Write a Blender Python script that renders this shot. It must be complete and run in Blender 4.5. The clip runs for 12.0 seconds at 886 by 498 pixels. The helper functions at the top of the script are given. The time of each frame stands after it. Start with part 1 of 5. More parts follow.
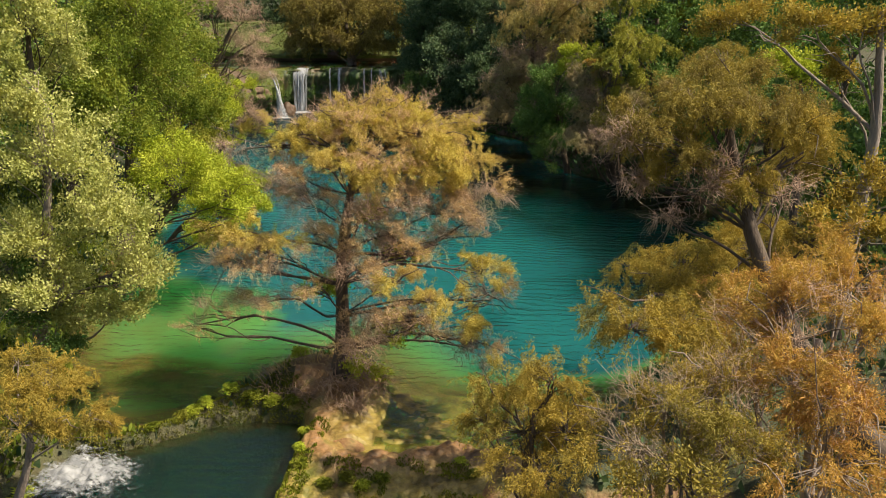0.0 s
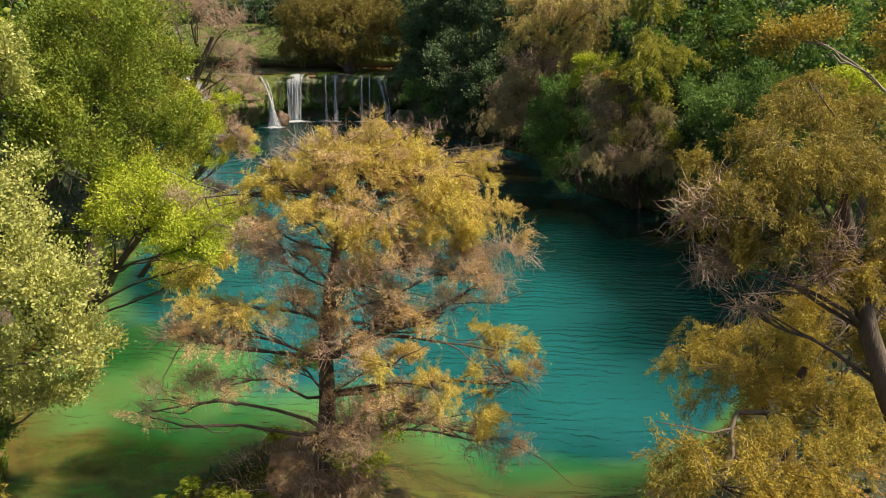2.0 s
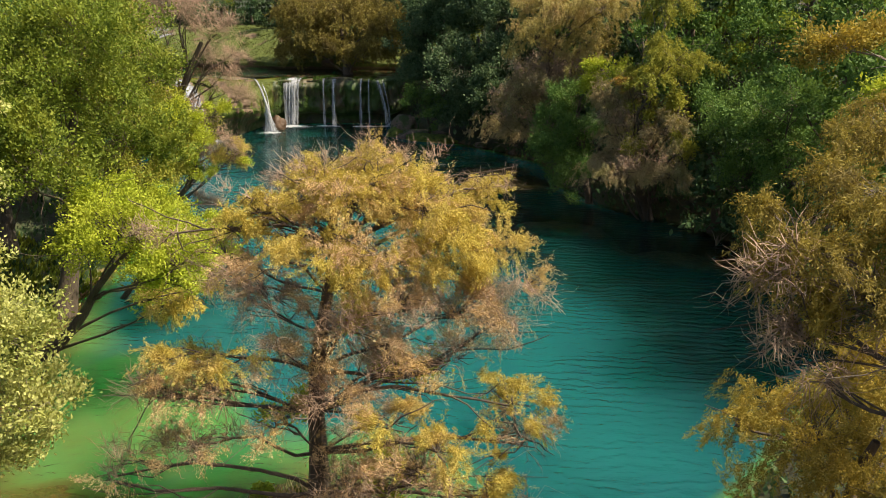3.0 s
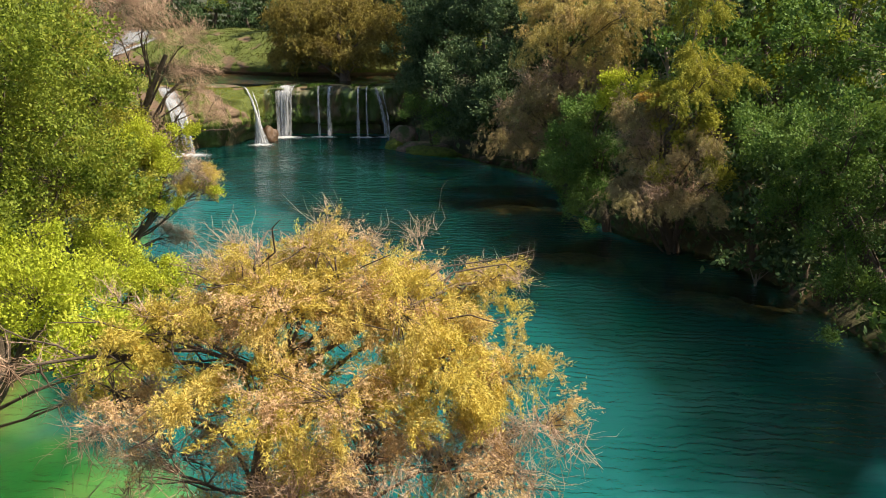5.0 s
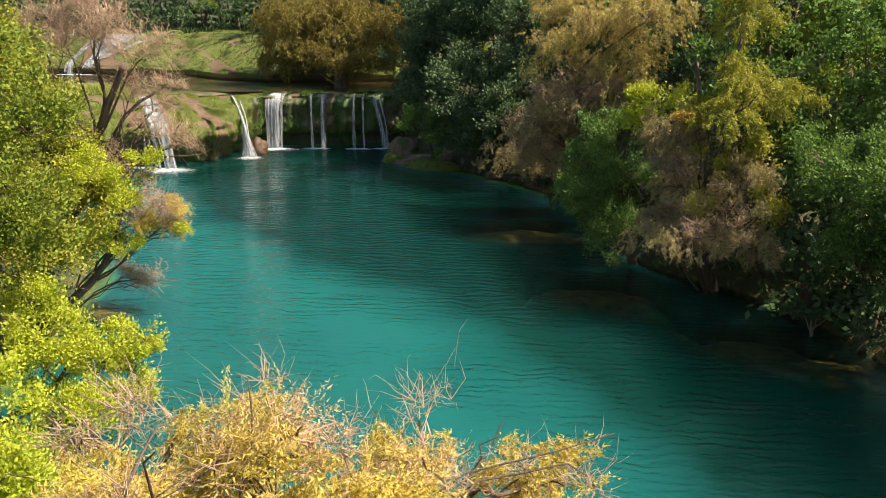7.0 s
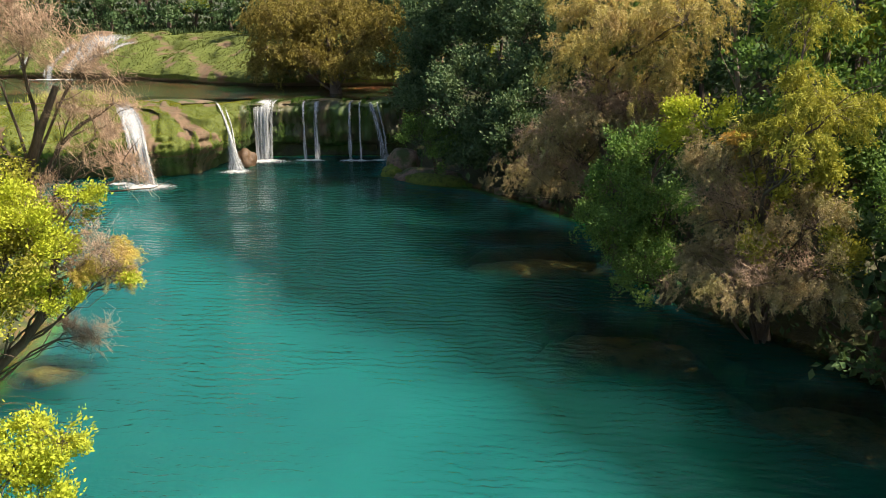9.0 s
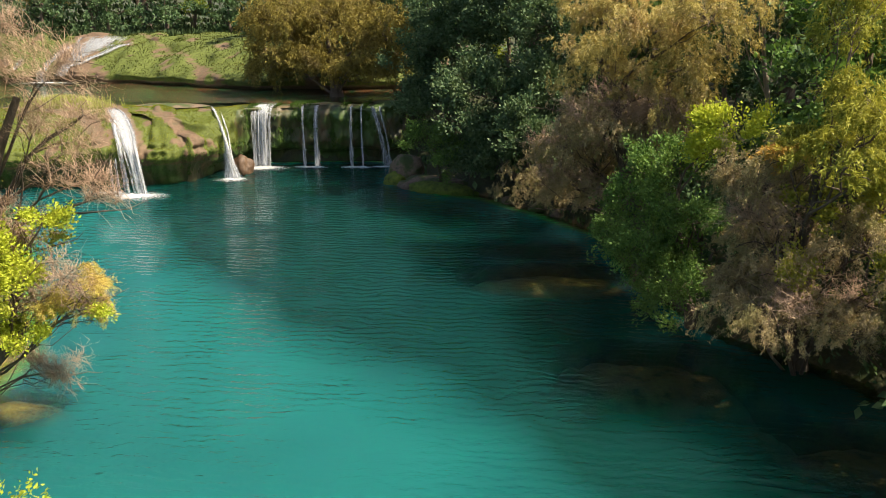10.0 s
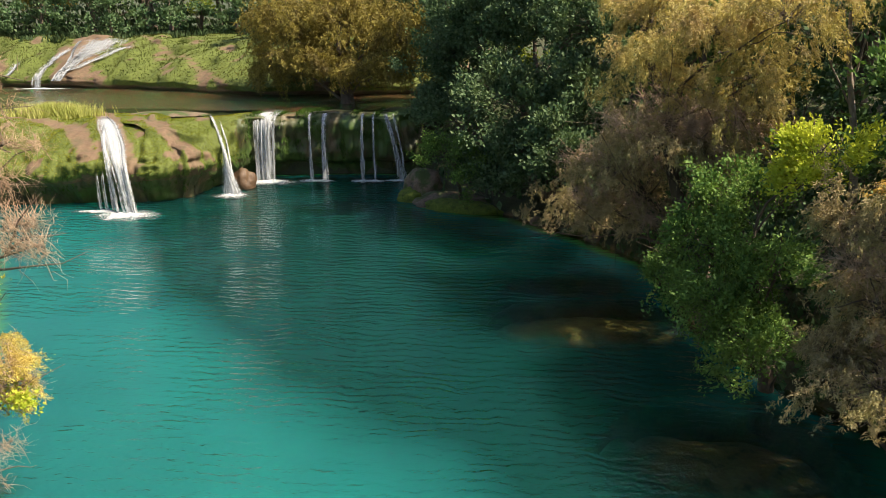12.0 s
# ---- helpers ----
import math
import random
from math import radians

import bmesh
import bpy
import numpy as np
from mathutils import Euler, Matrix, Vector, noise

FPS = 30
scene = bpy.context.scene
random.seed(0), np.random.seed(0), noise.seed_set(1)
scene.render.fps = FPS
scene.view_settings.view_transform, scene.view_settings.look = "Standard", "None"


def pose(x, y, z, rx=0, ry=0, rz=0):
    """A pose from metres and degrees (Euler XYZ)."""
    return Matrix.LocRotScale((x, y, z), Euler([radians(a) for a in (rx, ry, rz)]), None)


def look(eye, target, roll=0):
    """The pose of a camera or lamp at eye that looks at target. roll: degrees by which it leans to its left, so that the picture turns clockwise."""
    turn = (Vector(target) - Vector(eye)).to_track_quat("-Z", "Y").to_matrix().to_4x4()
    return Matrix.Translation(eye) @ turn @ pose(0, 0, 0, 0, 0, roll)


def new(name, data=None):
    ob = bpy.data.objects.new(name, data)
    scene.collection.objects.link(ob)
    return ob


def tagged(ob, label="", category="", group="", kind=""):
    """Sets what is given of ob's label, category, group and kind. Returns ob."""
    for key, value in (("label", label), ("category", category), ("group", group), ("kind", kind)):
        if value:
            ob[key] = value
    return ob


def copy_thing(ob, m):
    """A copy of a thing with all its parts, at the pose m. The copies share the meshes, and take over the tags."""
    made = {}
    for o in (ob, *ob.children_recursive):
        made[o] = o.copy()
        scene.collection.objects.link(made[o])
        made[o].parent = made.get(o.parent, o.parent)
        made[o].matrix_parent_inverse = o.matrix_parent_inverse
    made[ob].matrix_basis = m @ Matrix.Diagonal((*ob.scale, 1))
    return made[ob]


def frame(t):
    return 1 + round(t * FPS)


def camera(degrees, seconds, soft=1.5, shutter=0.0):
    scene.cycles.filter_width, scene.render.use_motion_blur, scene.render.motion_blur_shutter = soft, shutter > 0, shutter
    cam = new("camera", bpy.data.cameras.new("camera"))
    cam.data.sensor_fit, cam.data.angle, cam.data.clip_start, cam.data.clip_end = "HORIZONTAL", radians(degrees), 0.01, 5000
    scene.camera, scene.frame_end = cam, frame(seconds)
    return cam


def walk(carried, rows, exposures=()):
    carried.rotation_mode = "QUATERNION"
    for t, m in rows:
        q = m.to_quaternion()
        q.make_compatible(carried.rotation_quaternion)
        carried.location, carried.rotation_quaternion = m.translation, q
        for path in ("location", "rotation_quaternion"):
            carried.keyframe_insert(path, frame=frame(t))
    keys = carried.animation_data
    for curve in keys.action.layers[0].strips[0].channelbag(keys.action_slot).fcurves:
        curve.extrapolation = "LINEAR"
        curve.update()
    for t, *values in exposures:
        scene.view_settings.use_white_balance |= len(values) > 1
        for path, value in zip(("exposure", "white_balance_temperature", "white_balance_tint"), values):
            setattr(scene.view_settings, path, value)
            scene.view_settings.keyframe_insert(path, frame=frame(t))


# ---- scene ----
cam = camera(60.0, 12.0, soft=0.85)
PATH = [
    (0, (0.731, 3.178, 13.166), (0.628, 5.071, 12.531), -0.1),
    (0.5, (0.603, 4.292, 13.214), (0.501, 6.186, 12.579), -0.0),
    (1, (0.495, 5.593, 13.287), (0.393, 7.487, 12.651), -0.0),
    (1.5, (0.407, 6.76, 13.347), (0.303, 8.653, 12.712), -0.0),
    (2, (0.258, 8.112, 13.421), (0.156, 10.006, 12.787), 0.1),
    (2.5, (0.128, 9.313, 13.479), (0.026, 11.207, 12.845), 0.1),
    (3, (-0.002, 10.665, 13.546), (-0.105, 12.559, 12.911), -0.0),
    (5, (0.015, 16.347, 13.846), (-0.104, 18.239, 13.207), -0.1),
    (5.5, (-0.109, 17.813, 13.898), (-0.229, 19.704, 13.258), -0.1),
    (6, (-0.265, 19.245, 13.962), (-0.385, 21.136, 13.321), -0.1),
    (6.5, (-0.38, 20.546, 13.976), (-0.5, 22.436, 13.335), -0.2),
    (7, (-0.532, 22.011, 13.987), (-0.652, 23.902, 13.345), -0.2),
    (9, (-0.9, 27.804, 14.003), (-1.03, 29.692, 13.355), -0.5),
    (9.5, (-1.028, 29.302, 13.966), (-1.163, 31.189, 13.317), -0.5),
    (10, (-1.151, 30.643, 13.955), (-1.293, 32.529, 13.306), -0.7),
    (10.5, (-1.253, 32.102, 13.923), (-1.404, 33.987, 13.272), -0.8),
    (11, (-1.391, 33.66, 13.866), (-1.553, 35.544, 13.214), -1.0),
    (11.5, (-1.527, 35.001, 13.796), (-1.702, 36.884, 13.144), -1.1),
    (12, (-1.715, 36.372, 13.692), (-1.903, 38.255, 13.043), -1.1),
]
walk(cam, [(t, look(eye, target, roll)) for t, eye, target, roll in PATH],
     exposures=[(0, 0.66), (3, 0.76), (5.5, 0.97), (9.5, 1.16), (12, 1.20)])

# ---- world and sun ----
SUN_EL, SUN_AZ = 54.0, 96.0          # degrees up, degrees clockwise from +y
world = bpy.data.worlds.new("sky")
scene.world = world
world.use_nodes = True
wt = world.node_tree
sky = wt.nodes.new("ShaderNodeTexSky")
sky.sky_type, sky.sun_disc = 'NISHITA', False
sky.air_density, sky.dust_density, sky.ozone_density = 1.0, 2.2, 1.0
sky.sun_elevation, sky.sun_rotation = radians(SUN_EL), radians(SUN_AZ)
wt.links.new(sky.outputs[0], wt.nodes["Background"].inputs[0])
wt.nodes["Background"].inputs[1].default_value = 0.076
sun = new("sun", bpy.data.lights.new("sun", 'SUN'))
sun.data.energy, sun.data.angle, sun.data.color = 4.9, radians(0.6), (1.0, 0.885, 0.70)
to_sun = Vector((math.sin(radians(SUN_AZ)) * math.cos(radians(SUN_EL)), math.cos(radians(SUN_AZ)) * math.cos(radians(SUN_EL)), math.sin(radians(SUN_EL))))
sun.matrix_world = look(to_sun * 80, (0, 0, 0))


# ---- materials ----
def material(name):
    m = bpy.data.materials.new(name)
    m.use_nodes = True
    m.node_tree.nodes.clear()
    return m, m.node_tree


def node(nt, kind, **values):
    n = nt.nodes.new(kind)
    for key, value in values.items():
        n.inputs[key.replace("_", " ")].default_value = value
    return n


def ramp(nt, source, stops):
    n = nt.nodes.new("ShaderNodeValToRGB")
    el = n.color_ramp.elements
    while len(el) < len(stops):
        el.new(0.5)
    for e, (at, colour) in zip(el, stops):
        e.position, e.color = at, (*colour, 1)
    nt.links.new(source, n.inputs[0])
    return n.outputs[0]


def mixed(nt, fac, a, b, blend='MIX'):
    n = nt.nodes.new("ShaderNodeMix")
    n.data_type, n.blend_type = 'RGBA', blend
    for socket, value in ((n.inputs[0], fac), (n.inputs[6], a), (n.inputs[7], b)):
        if isinstance(value, bpy.types.NodeSocket):
            nt.links.new(value, socket)
        else:
            socket.default_value = value if isinstance(value, float) else (*value, 1)
    return n.outputs[2]


def noise_tex(nt, scale, detail=4.0, stretch=None, rough=0.6):
    co = nt.nodes.new("ShaderNodeNewGeometry").outputs["Position"]
    if stretch:
        mp = node(nt, "ShaderNodeMapping", Scale=stretch)
        nt.links.new(co, mp.inputs[0])
        co = mp.outputs[0]
    n = node(nt, "ShaderNodeTexNoise", Scale=scale, Detail=detail, Roughness=rough)
    nt.links.new(co, n.inputs["Vector"])
    return n.outputs["Fac"]


def finish(nt, shader):
    out = nt.nodes.new("ShaderNodeOutputMaterial")
    nt.links.new(shader, out.inputs[0])


def leaf_material(name, colours, patch, through_light=0.36, patch_scale=0.7, spray_scale=2.6):
    """Leaves: each spray and each leaf its own shade from a ramp, with larger patches of another colour."""
    m, nt = material(name)
    geo = nt.nodes.new("ShaderNodeNewGeometry")
    spray = node(nt, "ShaderNodeTexVoronoi", Scale=spray_scale)
    nt.links.new(geo.outputs["Position"], spray.inputs["Vector"])
    shade = nt.nodes.new("ShaderNodeMix")
    shade.inputs[0].default_value = 0.42
    nt.links.new(spray.outputs["Color"], shade.inputs[2])
    nt.links.new(geo.outputs["Random Per Island"], shade.inputs[3])
    col = ramp(nt, shade.outputs[0], [(0.1 + 0.8 * i / (len(colours) - 1), c) for i, c in enumerate(colours)])
    pn = ramp(nt, noise_tex(nt, patch_scale, 3.0), [(0.48, (0, 0, 0)), (0.66, (1, 1, 1))])
    col = mixed(nt, pn, col, mixed(nt, 0.65, col, patch))
    p = node(nt, "ShaderNodeBsdfPrincipled", Roughness=0.6)
    p.inputs["Specular IOR Level"].default_value = 0.14
    nt.links.new(col, p.inputs["Base Color"])
    tr = nt.nodes.new("ShaderNodeBsdfTranslucent")
    nt.links.new(mixed(nt, 1.0, col, (1.0, 0.95, 0.62), 'MULTIPLY'), tr.inputs[0])
    mx = node(nt, "ShaderNodeMixShader", Fac=through_light)
    nt.links.new(p.outputs[0], mx.inputs[1])
    nt.links.new(tr.outputs[0], mx.inputs[2])
    finish(nt, mx.outputs[0])
    return m


def rough_material(name, stops, scale=1.2, fine=14.0, bump=0.5, roughness=0.85, stretch=None, stain=None, bump_distance=0.05, grown=None):
    m, nt = material(name)
    col = ramp(nt, noise_tex(nt, scale, 6.0, stretch), stops)
    grain = noise_tex(nt, fine, 4.0, stretch)
    col = mixed(nt, 0.55, col, ramp(nt, grain, [(0.3, (0.35, 0.35, 0.35)), (0.7, (1, 1, 1))]), 'MULTIPLY')
    if stain:
        mask = ramp(nt, noise_tex(nt, scale * 0.45, 5.0), [(0.47, (0, 0, 0)), (0.58, (1, 1, 1))])
        col = mixed(nt, mask, col, stain)
    if grown:
        at = nt.nodes.new("ShaderNodeAttribute")
        at.attribute_name = "moss"
        col = mixed(nt, at.outputs["Fac"], col, ramp(nt, grain, [(0.35, grown), (0.65, tuple(1.8 * q for q in grown))]))
    p = node(nt, "ShaderNodeBsdfPrincipled", Roughness=roughness)
    nt.links.new(col, p.inputs["Base Color"])
    b = node(nt, "ShaderNodeBump", Strength=bump, Distance=bump_distance)
    nt.links.new(grain, b.inputs["Height"])
    nt.links.new(b.outputs[0], p.inputs["Normal"])
    finish(nt, p.outputs[0])
    return m


def water_material(name, shallow, middle, open_water, deep, ripple):
    """Coloured water: clear where shallow, a scattering body where deep, with a mirror surface in ripples."""
    m, nt = material(name)
    clear = nt.nodes.new("ShaderNodeAttribute")
    clear.attribute_name = "clear"
    deeper = nt.nodes.new("ShaderNodeAttribute")
    deeper.attribute_name = "depth"
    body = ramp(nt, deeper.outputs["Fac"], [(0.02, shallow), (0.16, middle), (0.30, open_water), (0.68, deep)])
    drift = ramp(nt, noise_tex(nt, 0.09, 3.0), [(0.35, (0.78, 0.80, 0.84)), (0.65, (1, 1, 1))])
    body = mixed(nt, 1.0, body, drift, 'MULTIPLY')
    chop = noise_tex(nt, 1.0, 3.0, (2.6, 5.6, 1.0), 0.6)
    crests = node(nt, "ShaderNodeTexWave", Scale=0.62, Distortion=11.0, Detail=3.0, Detail_Scale=0.9, Detail_Roughness=0.6)
    crests.bands_direction = 'Y'
    squeeze = node(nt, "ShaderNodeMapping", Scale=(0.75, 1.0, 1.0), Rotation=(0, 0, 0.06))
    nt.links.new(nt.nodes.new("ShaderNodeNewGeometry").outputs["Position"], squeeze.inputs[0])
    nt.links.new(squeeze.outputs[0], crests.inputs["Vector"])
    both = node(nt, "ShaderNodeMix")
    both.inputs[0].default_value = 0.28
    nt.links.new(chop, both.inputs[2])
    nt.links.new(crests.outputs["Fac"], both.inputs[3])
    wave = both.outputs[0]
    swell = noise_tex(nt, 0.16, 3.0, (0.8, 1.4, 1.0))
    small = node(nt, "ShaderNodeBump", Strength=1.0, Distance=ripple)
    calm = nt.nodes.new("ShaderNodeMath")
    calm.operation = 'MULTIPLY'
    nt.links.new(wave, calm.inputs[0])
    nt.links.new(ramp(nt, swell, [(0.38, (0.3, 0.3, 0.3)), (0.58, (1, 1, 1))]), calm.inputs[1])
    nt.links.new(calm.outputs[0], small.inputs["Height"])
    diff = node(nt, "ShaderNodeBsdfPrincipled", Roughness=1.0)
    diff.inputs["Specular IOR Level"].default_value = 0.0
    diff.subsurface_method = 'BURLEY'
    diff.inputs["Subsurface Weight"].default_value = 1.0
    diff.inputs["Subsurface Radius"].default_value = (2.0, 10.0, 6.5)
    diff.inputs["Subsurface Scale"].default_value = 1.0
    nt.links.new(body, diff.inputs["Base Color"])
    clearer = nt.nodes.new("ShaderNodeBsdfTransparent")
    clearer.inputs[0].default_value = (0.70, 0.82, 0.62, 1)
    mx = nt.nodes.new("ShaderNodeMixShader")
    nt.links.new(clear.outputs["Fac"], mx.inputs[0])
    nt.links.new(diff.outputs[0], mx.inputs[1])
    nt.links.new(clearer.outputs[0], mx.inputs[2])
    gloss = node(nt, "ShaderNodeBsdfGlossy", Roughness=0.035)
    nt.links.new(small.outputs[0], gloss.inputs["Normal"])
    fr = node(nt, "ShaderNodeFresnel", IOR=1.40)
    nt.links.new(small.outputs[0], fr.inputs["Normal"])
    top = nt.nodes.new("ShaderNodeMixShader")
    nt.links.new(fr.outputs[0], top.inputs[0])
    nt.links.new(mx.outputs[0], top.inputs[1])
    nt.links.new(gloss.outputs[0], top.inputs[2])
    finish(nt, top.outputs[0])
    return m


def foam_material(name, stretch, cover=0.5, white=0.72, soft=0.22, edged=False):
    """White water: bright strands with gaps between them; an edged sheet thins out towards its rim."""
    m, nt = material(name)
    n = noise_tex(nt, 3.0, 6.0, stretch, 0.7)
    if edged:
        at = nt.nodes.new("ShaderNodeAttribute")
        at.attribute_name = "core"
        add = nt.nodes.new("ShaderNodeMath")
        add.operation = 'MULTIPLY_ADD'
        nt.links.new(at.outputs["Fac"], add.inputs[0])
        add.inputs[1].default_value = 0.55
        nt.links.new(n, add.inputs[2])
        n = add.outputs[0]
    mask = ramp(nt, n, [(cover - soft, (0, 0, 0)), (cover + soft, (1, 1, 1))])
    p = node(nt, "ShaderNodeBsdfPrincipled", Roughness=0.5)
    p.inputs["Base Color"].default_value = (white, white * 1.02, white * 1.04, 1)
    tr = nt.nodes.new("ShaderNodeBsdfTransparent")
    mx = nt.nodes.new("ShaderNodeMixShader")
    nt.links.new(mask, mx.inputs[0])
    nt.links.new(tr.outputs[0], mx.inputs[1])
    nt.links.new(p.outputs[0], mx.inputs[2])
    finish(nt, mx.outputs[0])
    return m


LEAF_GOLD = leaf_material("leaf_gold", [(0.30, 0.23, 0.05), (0.56, 0.45, 0.09), (0.70, 0.57, 0.15), (0.49, 0.435, 0.085)], (0.60, 0.43, 0.20))
LEAF_OCHRE = leaf_material("leaf_ochre", [(0.16, 0.12, 0.03), (0.37, 0.28, 0.0525), (0.54, 0.4, 0.075), (0.28, 0.23, 0.0525)], (0.24, 0.22, 0.0525))
LEAF_ORANGE = leaf_material("leaf_orange", [(0.286, 0.154, 0.0572), (0.506, 0.275, 0.0858), (0.594, 0.374, 0.0858), (0.44, 0.297, 0.0715)], (0.55, 0.407, 0.0858))
LEAF_UMBER = leaf_material("leaf_umber", [(0.11, 0.095, 0.025), (0.27, 0.215, 0.05), (0.42, 0.33, 0.07), (0.21, 0.18, 0.045)], (0.22, 0.165, 0.07))
# darker copy of LEAF_DARK that carries the far woods' shade in its colour
LEAF_SHADED = leaf_material("leaf_shaded", [(0.012, 0.026, 0.012), (0.035, 0.062, 0.025), (0.07, 0.105, 0.04), (0.03, 0.05, 0.02)], (0.06, 0.075, 0.03), 0.22)
LEAF_DRY = leaf_material("leaf_dry", [(0.40, 0.25, 0.14), (0.62, 0.43, 0.26), (0.70, 0.50, 0.29), (0.54, 0.39, 0.18)], (0.64, 0.46, 0.14))
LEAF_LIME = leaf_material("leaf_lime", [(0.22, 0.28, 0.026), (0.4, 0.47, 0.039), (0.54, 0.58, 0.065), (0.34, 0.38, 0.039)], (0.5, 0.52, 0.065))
LEAF_PALE = leaf_material("leaf_pale", [(0.239, 0.274, 0.0713), (0.456, 0.467, 0.129), (0.638, 0.627, 0.242), (0.388, 0.41, 0.0997)], (0.319, 0.365, 0.0855))
LEAF_YELLOW = leaf_material("leaf_yellow_green", [(0.12, 0.14, 0.0225), (0.28, 0.29, 0.045), (0.44, 0.43, 0.075), (0.2, 0.22, 0.03)], (0.46, 0.42, 0.075))
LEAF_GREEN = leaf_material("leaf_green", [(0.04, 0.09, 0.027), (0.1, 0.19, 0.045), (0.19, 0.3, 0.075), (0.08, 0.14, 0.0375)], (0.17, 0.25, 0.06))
LEAF_OLIVE = leaf_material("leaf_olive", [(0.06, 0.10, 0.018), (0.155, 0.215, 0.03), (0.29, 0.35, 0.05), (0.11, 0.155, 0.024)], (0.32, 0.33, 0.045))
LEAF_DARK = leaf_material("leaf_dark", [(0.02, 0.05, 0.0225), (0.06, 0.12, 0.05), (0.13, 0.2, 0.0875), (0.05, 0.1, 0.0375)], (0.12, 0.16, 0.075), 0.25)
LEAF_EVERGREEN = leaf_material("leaf_evergreen", [(0.0183, 0.0487, 0.021), (0.073, 0.128, 0.056), (0.152, 0.213, 0.105), (0.0548, 0.104, 0.042)], (0.0975, 0.134, 0.056), 0.25)
LEAF_BROWN = leaf_material("leaf_brown", [(0.174, 0.128, 0.0722), (0.348, 0.267, 0.145), (0.494, 0.395, 0.217), (0.256, 0.227, 0.113)], (0.302, 0.296, 0.113), 0.3)
LEAF_DRAB = leaf_material("leaf_drab", [(0.0774, 0.0731, 0.0201), (0.206, 0.172, 0.043), (0.344, 0.284, 0.0688), (0.155, 0.133, 0.0387)], (0.129, 0.0946, 0.0503))
LEAF_STRAW = leaf_material("leaf_straw", [(0.15, 0.13, 0.052), (0.4, 0.34, 0.117), (0.64, 0.53, 0.195), (0.3, 0.26, 0.091)], (0.4, 0.28, 0.156))
TWIG_PINK = rough_material("twig_pink", [(0.3, (0.36, 0.23, 0.15)), (0.7, (0.66, 0.46, 0.31))], 3.0)
TWIG_PALE = rough_material("twig_pale", [(0.3, (0.24, 0.17, 0.10)), (0.7, (0.44, 0.33, 0.21))], 3.0)
BARK = rough_material("bark", [(0.3, (0.07, 0.05, 0.035)), (0.7, (0.18, 0.13, 0.09))], 2.0, 18.0, 0.9, stretch=(1, 1, 0.25))
BARK_PALE = rough_material("bark_pale", [(0.3, (0.22, 0.17, 0.13)), (0.7, (0.42, 0.34, 0.27))], 2.0, 18.0, 0.8, stretch=(1, 1, 0.25))
TUFA = rough_material("tufa", [(0.3, (0.05, 0.028, 0.014)), (0.5, (0.11, 0.06, 0.028)), (0.7, (0.15, 0.09, 0.045))], 0.9, 7.0, 0.9, 0.6, stain=(0.20, 0.15, 0.05))
ROCK_WALL = rough_material("wet_rock", [(0.3, (0.035, 0.04, 0.02)), (0.5, (0.08, 0.08, 0.03)), (0.68, (0.16, 0.10, 0.05))], 0.8, 6.0, 0.9, 0.55, stretch=(1, 1, 0.3), stain=(0.05, 0.09, 0.015))
ROCK_MOUND = rough_material("mossy_tufa", [(0.3, (0.12, 0.075, 0.04)), (0.5, (0.17, 0.105, 0.06)), (0.7, (0.11, 0.09, 0.04))], 1.1, 6.0, 0.9, 0.8, grown=(0.06, 0.075, 0.009))
BOULDER = rough_material("boulder", [(0.3, (0.06, 0.045, 0.025)), (0.52, (0.23, 0.155, 0.105)), (0.68, (0.15, 0.12, 0.06))], 1.9, 9.0, 1.0, 0.7, stain=(0.05, 0.075, 0.012), bump_distance=0.09)
MOSSY_ROCK = rough_material("mossy_rock", [(0.3, (0.05, 0.075, 0.009)), (0.5, (0.14, 0.19, 0.018)), (0.7, (0.20, 0.23, 0.03))], 2.4, 12.0, 1.0, 0.9, bump_distance=0.12)
MOSS = leaf_material("moss", [(0.06, 0.08, 0.008), (0.14, 0.17, 0.014), (0.24, 0.26, 0.025), (0.17, 0.18, 0.016)], (0.28, 0.24, 0.035), 0.25, 0.6, 1.6)
# darker than MOSS to put the upper slope's partial shade into colour
MOSS_SHADED = leaf_material("grass_shaded", [(0.0144, 0.0246, 0.00352), (0.0361, 0.0493, 0.00563), (0.0649, 0.0774, 0.00912), (0.0433, 0.0528, 0.00704)], (0.0935, 0.0848, 0.0155), 0.25, 0.35, 1.2)
MOSS_DARK = leaf_material("moss_dark", [(0.0225, 0.0525, 0.0075), (0.0525, 0.105, 0.015), (0.0975, 0.165, 0.0225)], (0.0375, 0.0675, 0.015), 0.2, 0.6)
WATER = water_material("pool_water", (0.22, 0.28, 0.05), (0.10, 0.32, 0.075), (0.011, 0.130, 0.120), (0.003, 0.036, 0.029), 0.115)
WATER_LOW = water_material("lower_water", (0.06, 0.08, 0.025), (0.014, 0.045, 0.028), (0.005, 0.022, 0.024), (0.004, 0.018, 0.024), 0.07)
WATER_UP = water_material("upper_water", (0.20, 0.19, 0.07), (0.17, 0.18, 0.07), (0.12, 0.14, 0.055), (0.10, 0.12, 0.05), 0.05)
FALL = foam_material("fall_white", (3.6, 3.6, 0.09), 0.84, 0.62, 0.24, True)
FALL_THIN = foam_material("fall_thin", (4.5, 4.5, 0.10), 0.92, 0.55, 0.26, True)
FOAM = foam_material("foam", (2.2, 3.0, 3.0), 0.83, 0.46, 0.18, True)
CHURN = foam_material("churned_water", (1.6, 2.2, 2.2), 0.98, 0.28, 0.26, True)
FALL_VEIL = foam_material("fall_veil", (2.4, 0.7, 0.7), 0.88, 0.42, 0.22, True)


